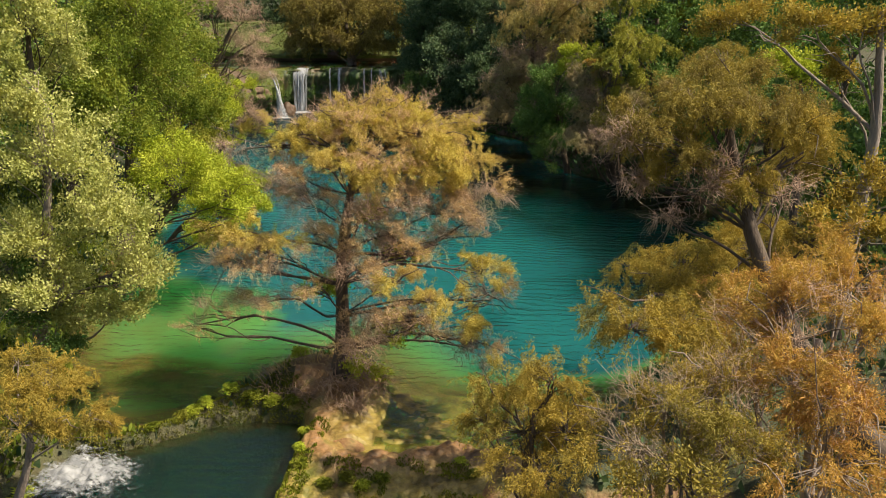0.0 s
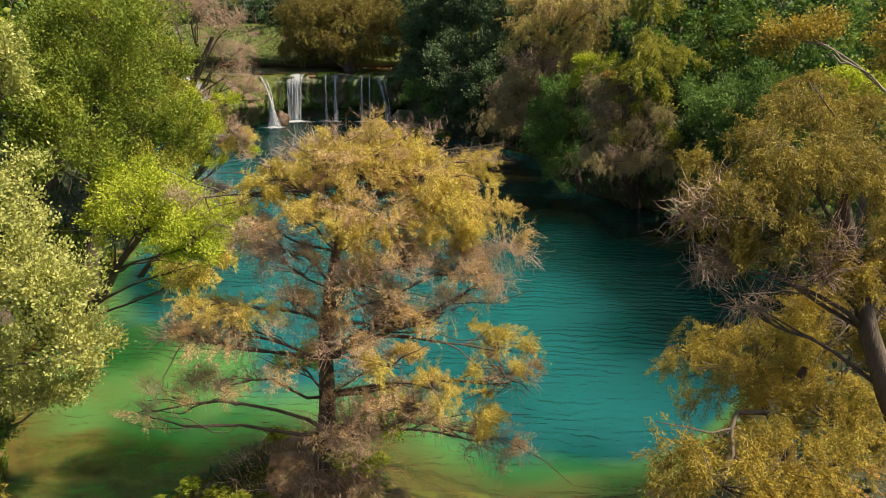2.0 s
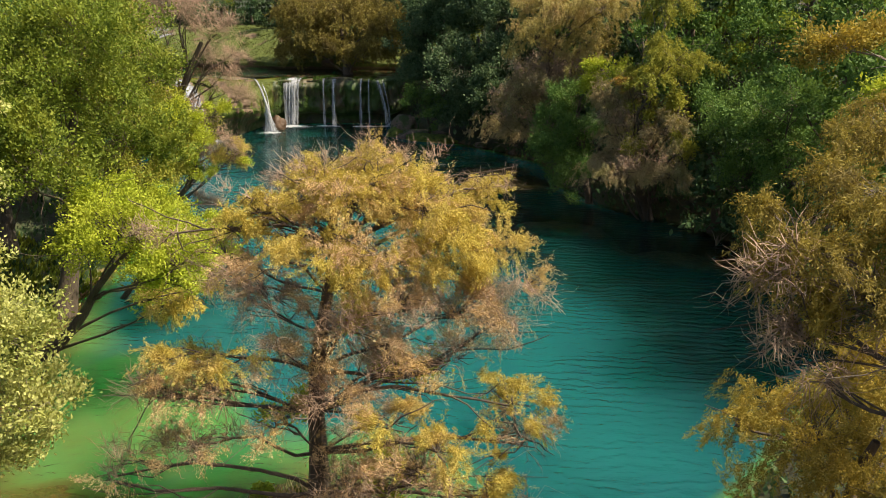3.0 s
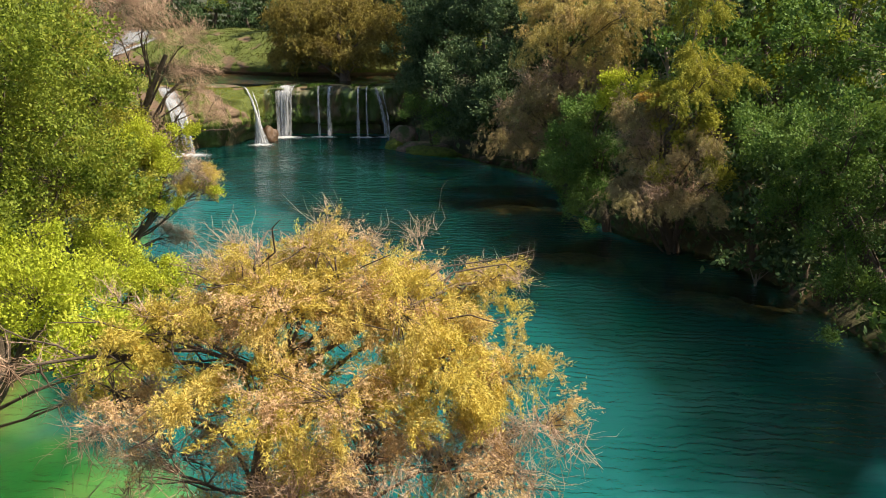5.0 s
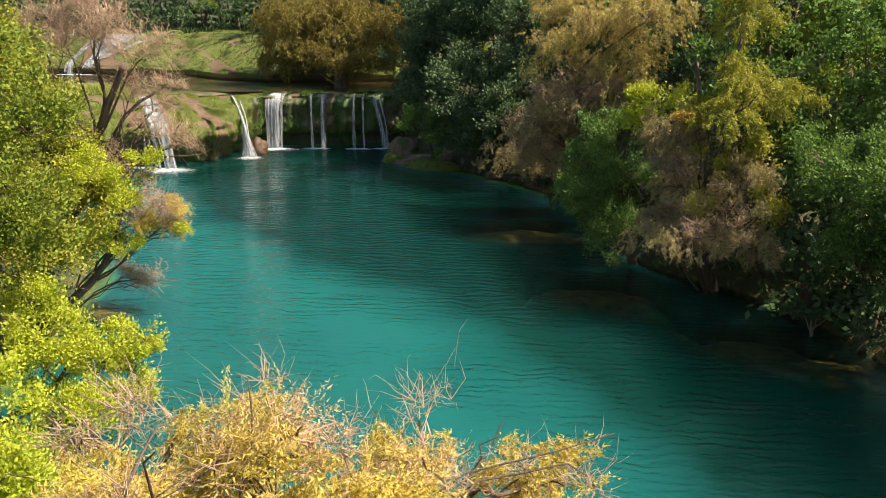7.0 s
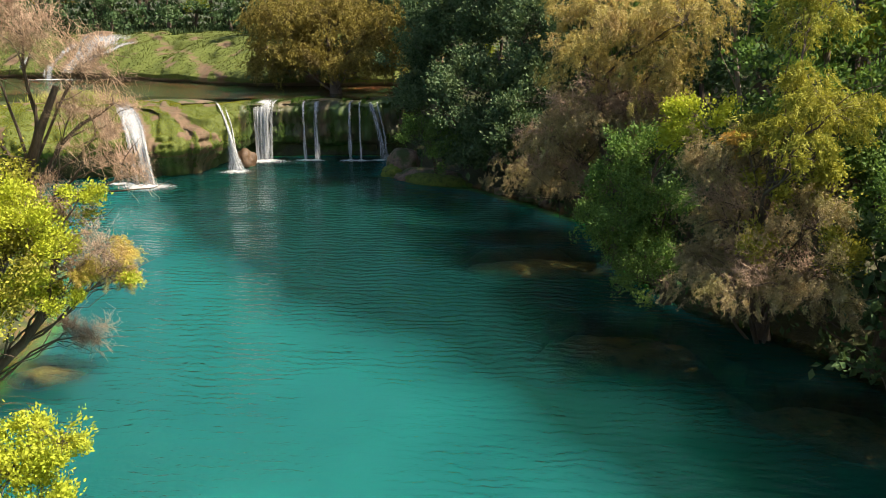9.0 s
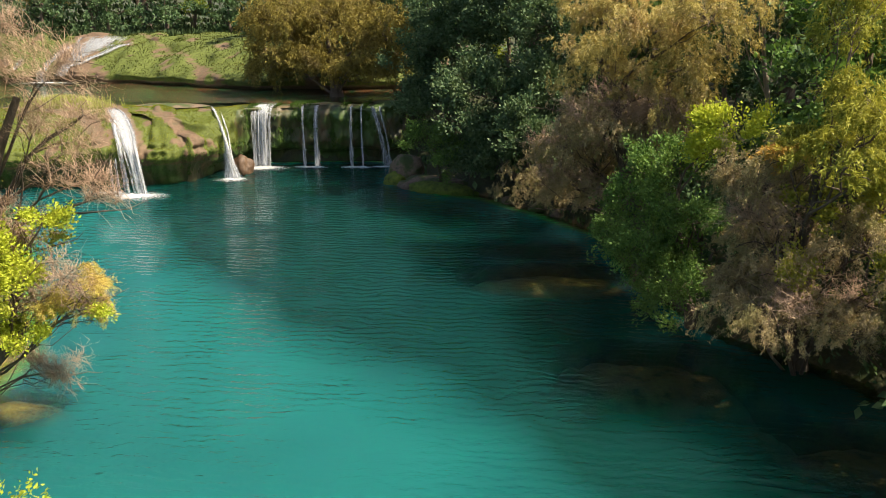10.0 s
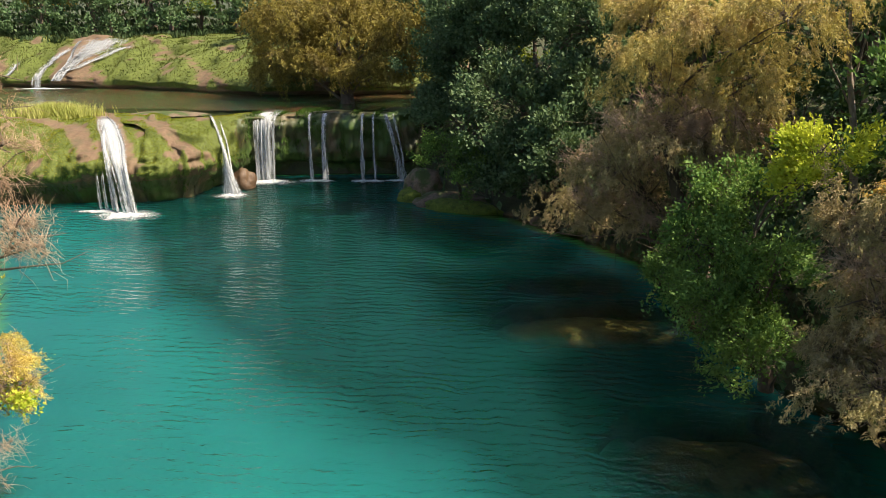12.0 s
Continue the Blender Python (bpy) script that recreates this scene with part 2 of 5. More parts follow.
# ---- meshes ----
def mesh_of(name, verts, faces, smooth=False):
    """A mesh from arrays: verts (n, 3) and faces (m, 3 or 4)."""
    verts, faces = np.asarray(verts, np.float32), np.asarray(faces, np.int32)
    me = bpy.data.meshes.new(name)
    m, k = faces.shape
    me.vertices.add(len(verts))
    me.vertices.foreach_set("co", verts.ravel())
    me.loops.add(m * k)
    me.loops.foreach_set("vertex_index", faces.ravel())
    me.polygons.add(m)
    me.polygons.foreach_set("loop_start", np.arange(0, m * k, k, dtype=np.int32))
    if smooth:
        me.polygons.foreach_set("use_smooth", np.ones(m, bool))
    me.update(calc_edges=True)
    return me


def part(name, me, mat, parent=None, label=""):
    ob = new(name, me)
    me.materials.append(mat)
    ob.parent = parent
    return tagged(ob, label)


def sweep(path, radii, sides=8):
    """A tapered tube along a path."""
    path, radii = np.asarray(path, float), np.asarray(radii, float)
    n = len(path)
    tang = np.gradient(path, axis=0)
    tang /= np.linalg.norm(tang, axis=1)[:, None] + 1e-9
    side = np.cross(tang, (0.31, 0.2, 0.93))
    side /= np.linalg.norm(side, axis=1)[:, None] + 1e-9
    other = np.cross(tang, side)
    a = np.linspace(0, 2 * np.pi, sides, endpoint=False)
    ring = path[:, None] + radii[:, None, None] * (np.cos(a)[None, :, None] * side[:, None] + np.sin(a)[None, :, None] * other[:, None])
    i, j = np.meshgrid(np.arange(n - 1), np.arange(sides), indexing="ij")
    k = (j + 1) % sides
    f = np.stack([i * sides + j, i * sides + k, (i + 1) * sides + k, (i + 1) * sides + j], -1).reshape(-1, 4)
    return ring.reshape(-1, 3), f


def joined(pieces):
    vs, fs, at = [], [], 0
    for v, f in pieces:
        vs.append(v)
        fs.append(f + at)
        at += len(v)
    return np.concatenate(vs), np.concatenate(fs)


def twig_mesh(p0, p1, r0, r1):
    """Many thin three-sided twigs at once, bent in the middle."""
    n = len(p0)
    mid = (p0 + p1) / 2 + np.random.normal(0, 0.15, (n, 3)) * np.linalg.norm(p1 - p0, axis=1)[:, None]
    vs = []
    for p, r in ((p0, r0), (mid, (r0 + r1) / 2)):
        for a in (0, 2.1, 4.2):
            vs.append(p + np.stack([np.cos(a) * r, np.sin(a) * r, 0.4 * np.sin(a + 1) * r], -1))
    v = np.stack(vs + [p1], 1).reshape(-1, 3)
    tris = np.array([t for a in range(3) for t in ((a, (a + 1) % 3, 3 + (a + 1) % 3), (a, 3 + (a + 1) % 3, 3 + a), (3 + a, 3 + (a + 1) % 3, 6))])
    return v, (np.arange(n)[:, None, None] * 7 + tris[None]).reshape(-1, 3)


def leaf_mesh(pos, way, length, ratio):
    """Leaves as folded four-sided blades: pos is the stalk, way the direction of the blade."""
    n = len(pos)
    way = way / (np.linalg.norm(way, axis=1)[:, None] + 1e-9)
    side = np.cross(way, np.random.normal(0, 1, (n, 3)))
    side /= np.linalg.norm(side, axis=1)[:, None] + 1e-9
    up = np.cross(side, way)
    ln = length * np.random.uniform(0.6, 1.3, (n, 1))
    w = ln * ratio / 2
    if ratio < 0.32:  # needles: one sliver each
        v = np.stack([pos + side * w, pos - side * w, pos + way * ln], 1)
        return v.reshape(-1, 3), np.arange(3 * n).reshape(-1, 3)
    v = np.stack([pos, pos + way * ln * 0.45 + side * w + up * w * 0.35, pos + way * ln, pos + way * ln * 0.45 - side * w + up * w * 0.35], 1)
    return v.reshape(-1, 3), np.arange(4 * n).reshape(-1, 4)


def sprays(clumps, per_m2, shell=(0.45, 1.08), flat=1.0):
    """Where the sprays of a crown sit: in the rind of each clump, with an uneven outline. Gives places, outward ways and clump numbers."""
    ps, ds, ks = [], [], []
    for k, (x, y, z, rx, rz) in enumerate(clumps):
        n = max(6, int(per_m2 * 4 * math.pi * ((rx * rx + 2 * rx * rz) / 3)))
        d = np.random.normal(0, 1, (n, 3))
        d[:, 2] = np.where(d[:, 2] < -0.5, -d[:, 2] * 0.6, d[:, 2])
        d /= np.linalg.norm(d, axis=1)[:, None]
        ph = np.random.uniform(0, 6.28, 6)
        lump = 0.86 + 0.22 * np.sin(3.1 * d[:, 0] + ph[0]) * np.sin(2.7 * d[:, 1] + ph[1]) + 0.20 * np.sin(5.3 * d[:, 2] + ph[2]) * np.sin(5.9 * d[:, 0] + ph[3]) + 0.15 * np.sin(9 * d[:, 1] + ph[4]) * np.sin(7 * d[:, 0] + ph[5])
        rad = lump * np.random.uniform(shell[0] ** 2, shell[1] ** 2, n) ** 0.5
        own = d * rad[:, None] * (rx, rx, rz)
        tufts = max(4, int(n * 0.075))
        hub = np.random.randint(0, tufts, n)
        near = own[hub] + np.random.normal(0, 1, (n, 3)) * (0.125 * rx, 0.125 * rx, 0.12 * rz)
        loose = np.random.random(n) < 0.12
        d = np.where(loose[:, None], d, 0.6 * d[hub] + 0.4 * d)
        ps.append(np.array((x, y, z)) + np.where(loose[:, None], own * 0.85, near))
        ds.append(d * (1, 1, flat))
        ks.append(np.full(n, k))
    return np.concatenate(ps), np.concatenate(ds), np.concatenate(ks)


def crown(clumps, per_m2, count, length, ratio, spread, droop):
    """Leaves in sprays. droop 0: leaves spread outwards and up; 1: they hang in strands."""
    p, d, k = sprays(clumps, per_m2)
    n = len(p)
    axis = d * (1 - droop) + np.array((0, 0, -1.0)) * droop * 1.3 + np.array((0, 0, 0.35)) * (1 - droop) + np.random.normal(0, 0.25, (n, 3))
    axis /= np.linalg.norm(axis, axis=1)[:, None] + 1e-9
    t = np.random.uniform(-0.5, 1.3 if ratio < 0.32 else 1, (n, count, 1))
    pos = p[:, None] + axis[:, None] * t * spread * np.random.uniform(0.6, 1.5, (n, 1, 1)) + np.random.normal(0, spread * (0.13 if ratio < 0.32 else 0.36), (n, count, 3))
    way = axis[:, None] * 0.9 + np.random.normal(0, 0.55, (n, count, 3))
    return leaf_mesh(pos.reshape(-1, 3), way.reshape(-1, 3), length, ratio), p, k


def bare(clumps, per_m2, count, length, radius, droop):
    """Leafless twigs fanning out of many small forks."""
    p, d, k = sprays(clumps, per_m2, (0.2, 1.0))
    n = len(p)
    way = 0.6 * d[:, None] + np.random.normal(0, 0.75, (n, count, 3)) + np.array((0, 0, -droop))
    way[:, :, 2] *= 0.7
    way /= np.linalg.norm(way, axis=2)[:, :, None] + 1e-9
    tip = (p[:, None] + way * length * np.random.uniform(0.4, 1.3, (n, count, 1))).reshape(-1, 3)
    p0 = np.repeat(p, count, 0)
    fork = p0 + (tip - p0) * np.random.uniform(0.45, 0.7, (len(p0), 1)) + np.random.normal(0, 0.03, p0.shape) * length
    side = np.linalg.norm(tip - p0, axis=1)[:, None] * (0.45 * way.reshape(-1, 3) + np.random.normal(0, 0.32, p0.shape))
    start, end = np.concatenate([p0, fork]), np.concatenate([tip, fork + side])
    thick = np.concatenate([np.full(len(p0), radius), np.full(len(p0), radius * 0.6)])
    return twig_mesh(start, end, thick, thick * 0.35), p, k


def bend(a, b, sag, n=7, wob=0.12):
    a, b = np.asarray(a, float), np.asarray(b, float)
    t = np.linspace(0, 1, n)[:, None]
    w = sum(np.random.normal(0, wob / k, 3) * np.sin(k * np.pi * t) for k in (1, 2, 3)) * np.linalg.norm(b - a) * 0.6
    return a + (b - a) * t + np.array((0, 0, 1.0)) * sag * np.sin(np.pi * t) + w


STYLES = {  # sprays to the square metre, leaves to a spray, leaf length, width share, spread, droop
    "cypress_fine": (12.0, 80, 0.075, 0.30, 0.28, 0.5),
    "cypress_open": (10.0, 92, 0.062, 0.30, 0.25, 0.5),
    "cypress_dry": (7.0, 46, 0.062, 0.28, 0.26, 0.4),
    "cypress_tiny": (12.0, 80, 0.060, 0.28, 0.26, 0.45),
    "cypress_near": (11.0, 92, 0.068, 0.30, 0.30, 0.55),
    "cypress": (5.2, 36, 0.15, 0.30, 0.34, 0.6),
    "cypress_mid": (6.5, 58, 0.10, 0.30, 0.32, 0.6),
    "cypress_far": (3.6, 26, 0.28, 0.31, 0.6, 0.6),
    "broad_fine": (14.0, 34, 0.065, 0.5, 0.22, 0.2),
    "broad_near": (9.5, 29, 0.105, 0.55, 0.26, 0.1),
    "broad": (6.0, 26, 0.135, 0.58, 0.36, 0.1),
    "broad_far": (3.4, 24, 0.23, 0.60, 0.55, 0.1),
}


def tree(name, label, base, groups, girth=0.25, bark=None, lean=None, limb_share=1.0, twigs=0.3, grow=1.0, attach=0.28):
    """A tree: trunk and limbs that reach every clump, and a crown for each group of clumps.
    groups: (part name, style or 'bare', material, clumps, label); the base is x, y, z."""
    bark = bark or BARK
    base = np.array(base, float)
    groups = [(a, b, c, [(x, y, z, rx * grow, rz * grow) for x, y, z, rx, rz in d], e) for a, b, c, d, e in groups]
    clumps = [c for g in groups for c in g[3]]
    arr = np.array(clumps)
    size = arr[:, 3] ** 2 * arr[:, 4]
    heart = (arr[:, :3] * size[:, None]).sum(0) / size.sum()
    top = np.array(lean) if lean else heart + (0, 0, 0.35 * (arr[:, 2].max() - heart[2]))
    root = tagged(new(name), label, "bush" if "bush" in name else "tree")
    root.location = base
    path = bend(base + (0, 0, -0.3), top, 0.0, 9, 0.05)
    radii = girth * np.linspace(1.0, 0.25, 9)
    radii[0] *= 1.7
    radii[1] *= 1.15
    v, f = sweep(path, radii, 10)
    part("trunk", mesh_of("trunk", v - base, f, True), bark, root)
    for c in clumps:
        if random.random() > limb_share:
            continue
        c = np.array(c[:3])
        h = np.clip((c[2] - base[2]) / max(0.5, top[2] - base[2]) - attach, 0.15, 0.95)
        i = int(h * 8)
        start = path[i]
        far = np.linalg.norm(c - start)
        r = min(radii[i] * 0.5, 0.02 + 0.007 * far * (girth / 0.25))
        line = bend(start, c, 0.06 * far, 7, 0.08)
        pieces = [sweep(line, np.linspace(r, 0.022, 7), 6)]
        for _ in range(4):
            j = random.randint(3, 6)
            tip = c + np.random.normal(0, 0.55, 3) * (arr[:, 3].mean(), arr[:, 3].mean(), arr[:, 4].mean())
            pieces.append(sweep(bend(line[j], tip, 0.05, 5), np.linspace(max(0.02, r * 0.4), 0.008, 5), 4))
        v, f = joined(pieces)
        part("limb", mesh_of("limb", v - base, f, True), bark, root)
    for pname, style, mat, cl, plabel in groups:
        if style == "bare":
            (v, f), p, k = bare(cl, *mat[1:])
            tagged(part(pname, mesh_of(pname, v - base, f), mat[0], root, plabel), kind="stuff")
        else:
            (v, f), p, k = crown(cl, *STYLES[style])
            part(pname, mesh_of(pname, v - base, f), mat, root, plabel)
        if twigs:
            pick = np.random.random(len(p)) < twigs
            cc = np.array(cl)[:, :3][k[pick]]
            p0 = cc + (p[pick] - cc) * 0.15
            v, f = twig_mesh(p0, p[pick], np.full(pick.sum(), 0.014), np.full(pick.sum(), 0.004))
            tagged(part("branchwork", mesh_of("branchwork", v - base, f), bark if style != "bare" else mat[0], root), kind="stuff")
    return root


# ---- the lie of the land ----
POOL = [(-12.6, 24.2), (-10.7, 23.8), (-9.1, 24.7), (-8.5, 25.6), (-7.6, 26.6), (-6.7, 28.0), (-5.6, 28.8), (-3.6, 29.2), (-2.5, 27.6), (-2.3, 26.0), (-2.5, 24.3), (-1.6, 23.1), (1.0, 22.6), (3.5, 23.5),
        (5.2, 26.5), (9, 31), (14, 38), (15.8, 45), (14.5, 52), (11.8, 57), (8, 60.5), (5.8, 66), (5, 74), (1.8, 78.5), (-2, 82.5), (-6, 84), (-8.4, 87), (-8, 97),
        (-24, 97), (-38, 93), (-48, 86), (-36, 79), (-30, 72), (-24, 63), (-20.5, 57), (-19.5, 50), (-18.5, 42), (-17.5, 34), (-15, 29), (-13.4, 26.5)]
LOW_A = [(-11.6, 23.0), (-10.4, 23.2), (-9.7, 23.6), (-8.7, 24.2), (-8.1, 24.7), (-6.6, 25.2), (-5.2, 25.1), (-4.7, 24.3), (-4.8, 23.5), (-4.9, 22.3), (-4.8, 21.5), (-5.2, 19), (-7, 10), (-14, 8), (-16, 15), (-13, 20)]
LOW_B = [(0.8, 19.0), (3, 21), (7, 22), (9, 18), (8, 8), (4, 4), (1, 10)]


def inside(poly, x, y):
    """Signed distance to a polygon's edge: positive inside."""
    px, py = np.array(poly).T
    qx, qy = np.roll(px, -1), np.roll(py, -1)
    best = np.full(np.shape(x), 1e9)
    odd = np.zeros(np.shape(x), bool)
    for ax, ay, bx, by in zip(px, py, qx, qy):
        ex, ey = bx - ax, by - ay
        t = np.clip(((x - ax) * ex + (y - ay) * ey) / (ex * ex + ey * ey), 0, 1)
        best = np.minimum(best, np.hypot(x - ax - t * ex, y - ay - t * ey))
        hit = ((ay > y) != (by > y)) & (x < (bx - ax) * (y - ay) / (by - ay + 1e-12) + ax)
        odd ^= hit
    return np.where(odd, best, -best)


def wobble(x, y, s, seed=0.0):
    a = np.sin(x / s + seed) * np.sin(y / s * 1.13 + 1.7 * seed) + 0.6 * np.sin(x / s * 2.3 + y / s * 1.1 + seed * 2.1) + 0.4 * np.sin(y / s * 3.7 - x / s * 2.9 + seed)
    return a / 2


def lattice(x, y, s, seed=0.0):
    """Smooth random relief between 0 and 1 with bumps about s metres wide."""
    u, w = np.asarray(x) / s + seed * 17.3, np.asarray(y) / s - seed * 9.1
    iu, iw = np.floor(u), np.floor(w)
    fu, fw = u - iu, w - iw
    fu, fw = fu * fu * (3 - 2 * fu), fw * fw * (3 - 2 * fw)

    def dice(a, b):
        q = np.sin(a * 127.1 + b * 311.7 + seed * 3.7) * 43758.5453
        return q - np.floor(q)
    lo = dice(iu, iw) * (1 - fu) + dice(iu + 1, iw) * fu
    hi = dice(iu, iw + 1) * (1 - fu) + dice(iu + 1, iw + 1) * fu
    return lo * (1 - fw) + hi * fw


SHOALS = [(1.9, 66.8, 3.9, 1.6, -0.10), (4.6, 56.9, 2.8, 2.2, -0.26), (12.5, 50.3, 2.6, 1.6, -0.3), (0.9, 71.0, 2.4, 1.0, -0.5), (-13.7, 84.1, 2.0, 1.1, -0.6),
          (-18.2, 53.4, 1.7, 1.1, -0.05), (10.2, 52.0, 2.4, 1.4, -0.35), (7.0, 54.6, 2.0, 1.0, -1.0), (-11.5, 27.2, 4.6, 1.9, -0.16), (-13.0, 32.0, 5.5, 5.0, -0.8), (-9.4, 27.2, 1.9, 1.3, -0.22), (-7.3, 27.6, 1.3, 0.8, -0.3)]


def smooth_step(a, b, v):
    t = np.clip((v - a) / (b - a), 0, 1)
    return t * t * (3 - 2 * t)


SHADE_CHANNEL = [(-19, 91), (-16, 83), (-11.5, 75), (-3.5, 68), (4.2, 61), (10.3, 53), (13.5, 46), (16, 40)]


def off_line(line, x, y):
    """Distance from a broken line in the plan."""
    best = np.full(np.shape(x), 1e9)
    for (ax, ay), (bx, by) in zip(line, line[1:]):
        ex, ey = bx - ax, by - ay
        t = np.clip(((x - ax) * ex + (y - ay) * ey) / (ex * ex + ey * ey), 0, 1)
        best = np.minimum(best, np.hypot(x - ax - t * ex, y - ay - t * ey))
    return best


def shade_channel(x, y):
    """Where the bed is deepened to darken shaded and tree-reflecting water: 1 in its middle, 0 outside."""
    return 1 - smooth_step(2.5, 14.0, off_line(SHADE_CHANNEL, x, y) + 1.2 * wobble(x, y, 4.0, 3.0))


def height(x, y, shoals=True):
    """The ground's height; the pool's surface is at 0."""
    x, y = np.asarray(x, float), np.asarray(y, float)
    pool, la, lb = inside(POOL, x, y), inside(LOW_A, x, y), inside(LOW_B, x, y)
    low = np.maximum(la, lb)
    out = -np.maximum(pool, low)
    near = smooth_step(4.5, 2.0, np.abs(x + 2.2)) * smooth_step(30, 26, y)
    steep = 0.42 * (1 - near) + 0.06 * near
    rise = np.minimum(out, 16) * steep
    land = 0.22 + rise + 0.14 * wobble(x, y, 1.1, 2.0) * (1 - 0.5 * near) + 0.35 * wobble(x, y, 5.0, 1.0) * smooth_step(1, 5, out)
    land += near * (0.10 * wobble(x, y, 0.42, 4.0) + 0.10 * np.abs(wobble(x, y, 0.8, 6.0)))
    land -= near * (0.24 * smooth_step(-3.4, -1.4, x) + 0.22 * smooth_step(-3.2, -2.0, x))
    land -= near * 0.055 * np.clip(25 - y, 0, 12) + 0.14 * near * smooth_step(26.5, 25.5, y)
    land += 0.62 * np.exp(-(((x + 4.2) / 1.9) ** 2 + ((y - 26.9) / 1.3) ** 2))
    h = -0.04 + (land + 0.04) * smooth_step(0.0, 0.8, out)
    # bed is dug deeper here and by the right bank so shaded water looks dark
    bed = -np.minimum(1.9 + 4.5 * shade_channel(x, y), 0.10 + (0.42 + 0.5 * shade_channel(x, y) + 0.9 * smooth_step(38, 46, y) + 1.6 * smooth_step(2, 7, x) * smooth_step(26, 30, y)) * np.maximum(pool, 0))
    flat = smooth_step(29, 26, y) * smooth_step(-4, -2, x)
    bed = bed * (1 - flat) + flat * np.maximum(bed, -0.09 - 0.22 * smooth_step(-0.6, 1.6, x) + 0.05 * wobble(x, y, 0.6, 5.0))
    for sx, sy, rx, ry, top in SHOALS:
        if sy > 45 and not shoals:
            continue
        q = (((x - sx) / rx) ** 2 + ((y - sy) / ry) ** 2) * (1 + 0.4 * wobble(x, y, 1.3, sy))
        bump = (top - 0.42 * q - 0.5 * np.maximum(0, q - 1.2) + 0.07 * wobble(x, y, 0.5, sx)) if sy > 45 else (top - 0.35 * q - 1.3 * np.maximum(0, q - 0.75) + 0.13 * wobble(x, y, 0.5, sx))
        bed = np.maximum(bed, np.where(q < 3.2, bump, -9))
    h = np.where(pool > 0, np.minimum(bed, -0.03), h)
    h = np.where(low > 0, -0.36 - np.minimum(1.4, 1.6 * np.maximum(low, 0)), h)
    back = smooth_step(90, 96, y - 0.12 * np.abs(x + 20)) * smooth_step(-4, -12, x)
    h = h * (1 - back) + 4.0 * back
    far = smooth_step(114, 121, y)
    return h * (1 - far) + (8.4 + 0.4 * wobble(x, y, 6.0)) * far


def steps(*stops):
    out = [np.array([stops[0][0]])]
    for (a, _), (b, n) in zip(stops, stops[1:]):
        out.append(np.linspace(a, b, n + 1)[1:])
    return np.concatenate(out)


def sheet(xs, ys, zfun, keep=None):
    X, Y = np.meshgrid(xs, ys)
    Z = zfun(X, Y)
    v = np.stack([X, Y, Z], -1).reshape(-1, 3)
    w = len(xs)
    i, j = np.meshgrid(np.arange(len(ys) - 1), np.arange(w - 1), indexing="ij")
    a = (i * w + j).ravel()
    f = np.stack([a, a + 1, a + 1 + w, a + w], -1)
    if keep is not None:
        c = v[f].mean(1)
        f = f[keep(c[:, 0], c[:, 1])]
    return v, f


gx = steps((-2500, 0), (-120, 12), (-45, 25), (-20, 42), (10, 120), (20, 24), (50, 20), (120, 12), (2500, 12))
gy = steps((-800, 0), (-20, 8), (14, 20), (31, 76), (98, 130), (125, 27), (200, 12), (3500, 14))
v, f = sheet(gx, gy, height)
ground_mesh = mesh_of("ground", v, f, True)
near_rock = smooth_step(5.0, 3.2, np.abs(v[:, 0] + 2.0)) * smooth_step(30, 27.5, v[:, 1]) * smooth_step(6, 12, v[:, 1])
bed_mask = (v[:, 2] < 0.02) & (v[:, 1] < 92)
tone = ground_mesh.attributes.new("stone", 'FLOAT', 'POINT')
rim_soil = (v[:, 0] < -5.2) & (v[:, 1] < 26.6)
# right bank's waterline is coloured as dark soil to stand for shade
tone.data.foreach_set("value", np.where(rim_soil | ((v[:, 0] > 6) & (v[:, 1] > 30) & (v[:, 2] > -0.1)), 0.12, np.maximum(near_rock, bed_mask * 0.9)).astype(np.float32))

silt = np.zeros(len(v))
for sx, sy, rx, ry, top in SHOALS[:8]:
    silt = np.maximum(silt, 1 - smooth_step(0.7, 1.3, np.hypot((v[:, 0] - sx) / rx, (v[:, 1] - sy) / ry)))
ground_mesh.attributes.new("silt", 'FLOAT', 'POINT').data.foreach_set("value", silt.astype(np.float32))


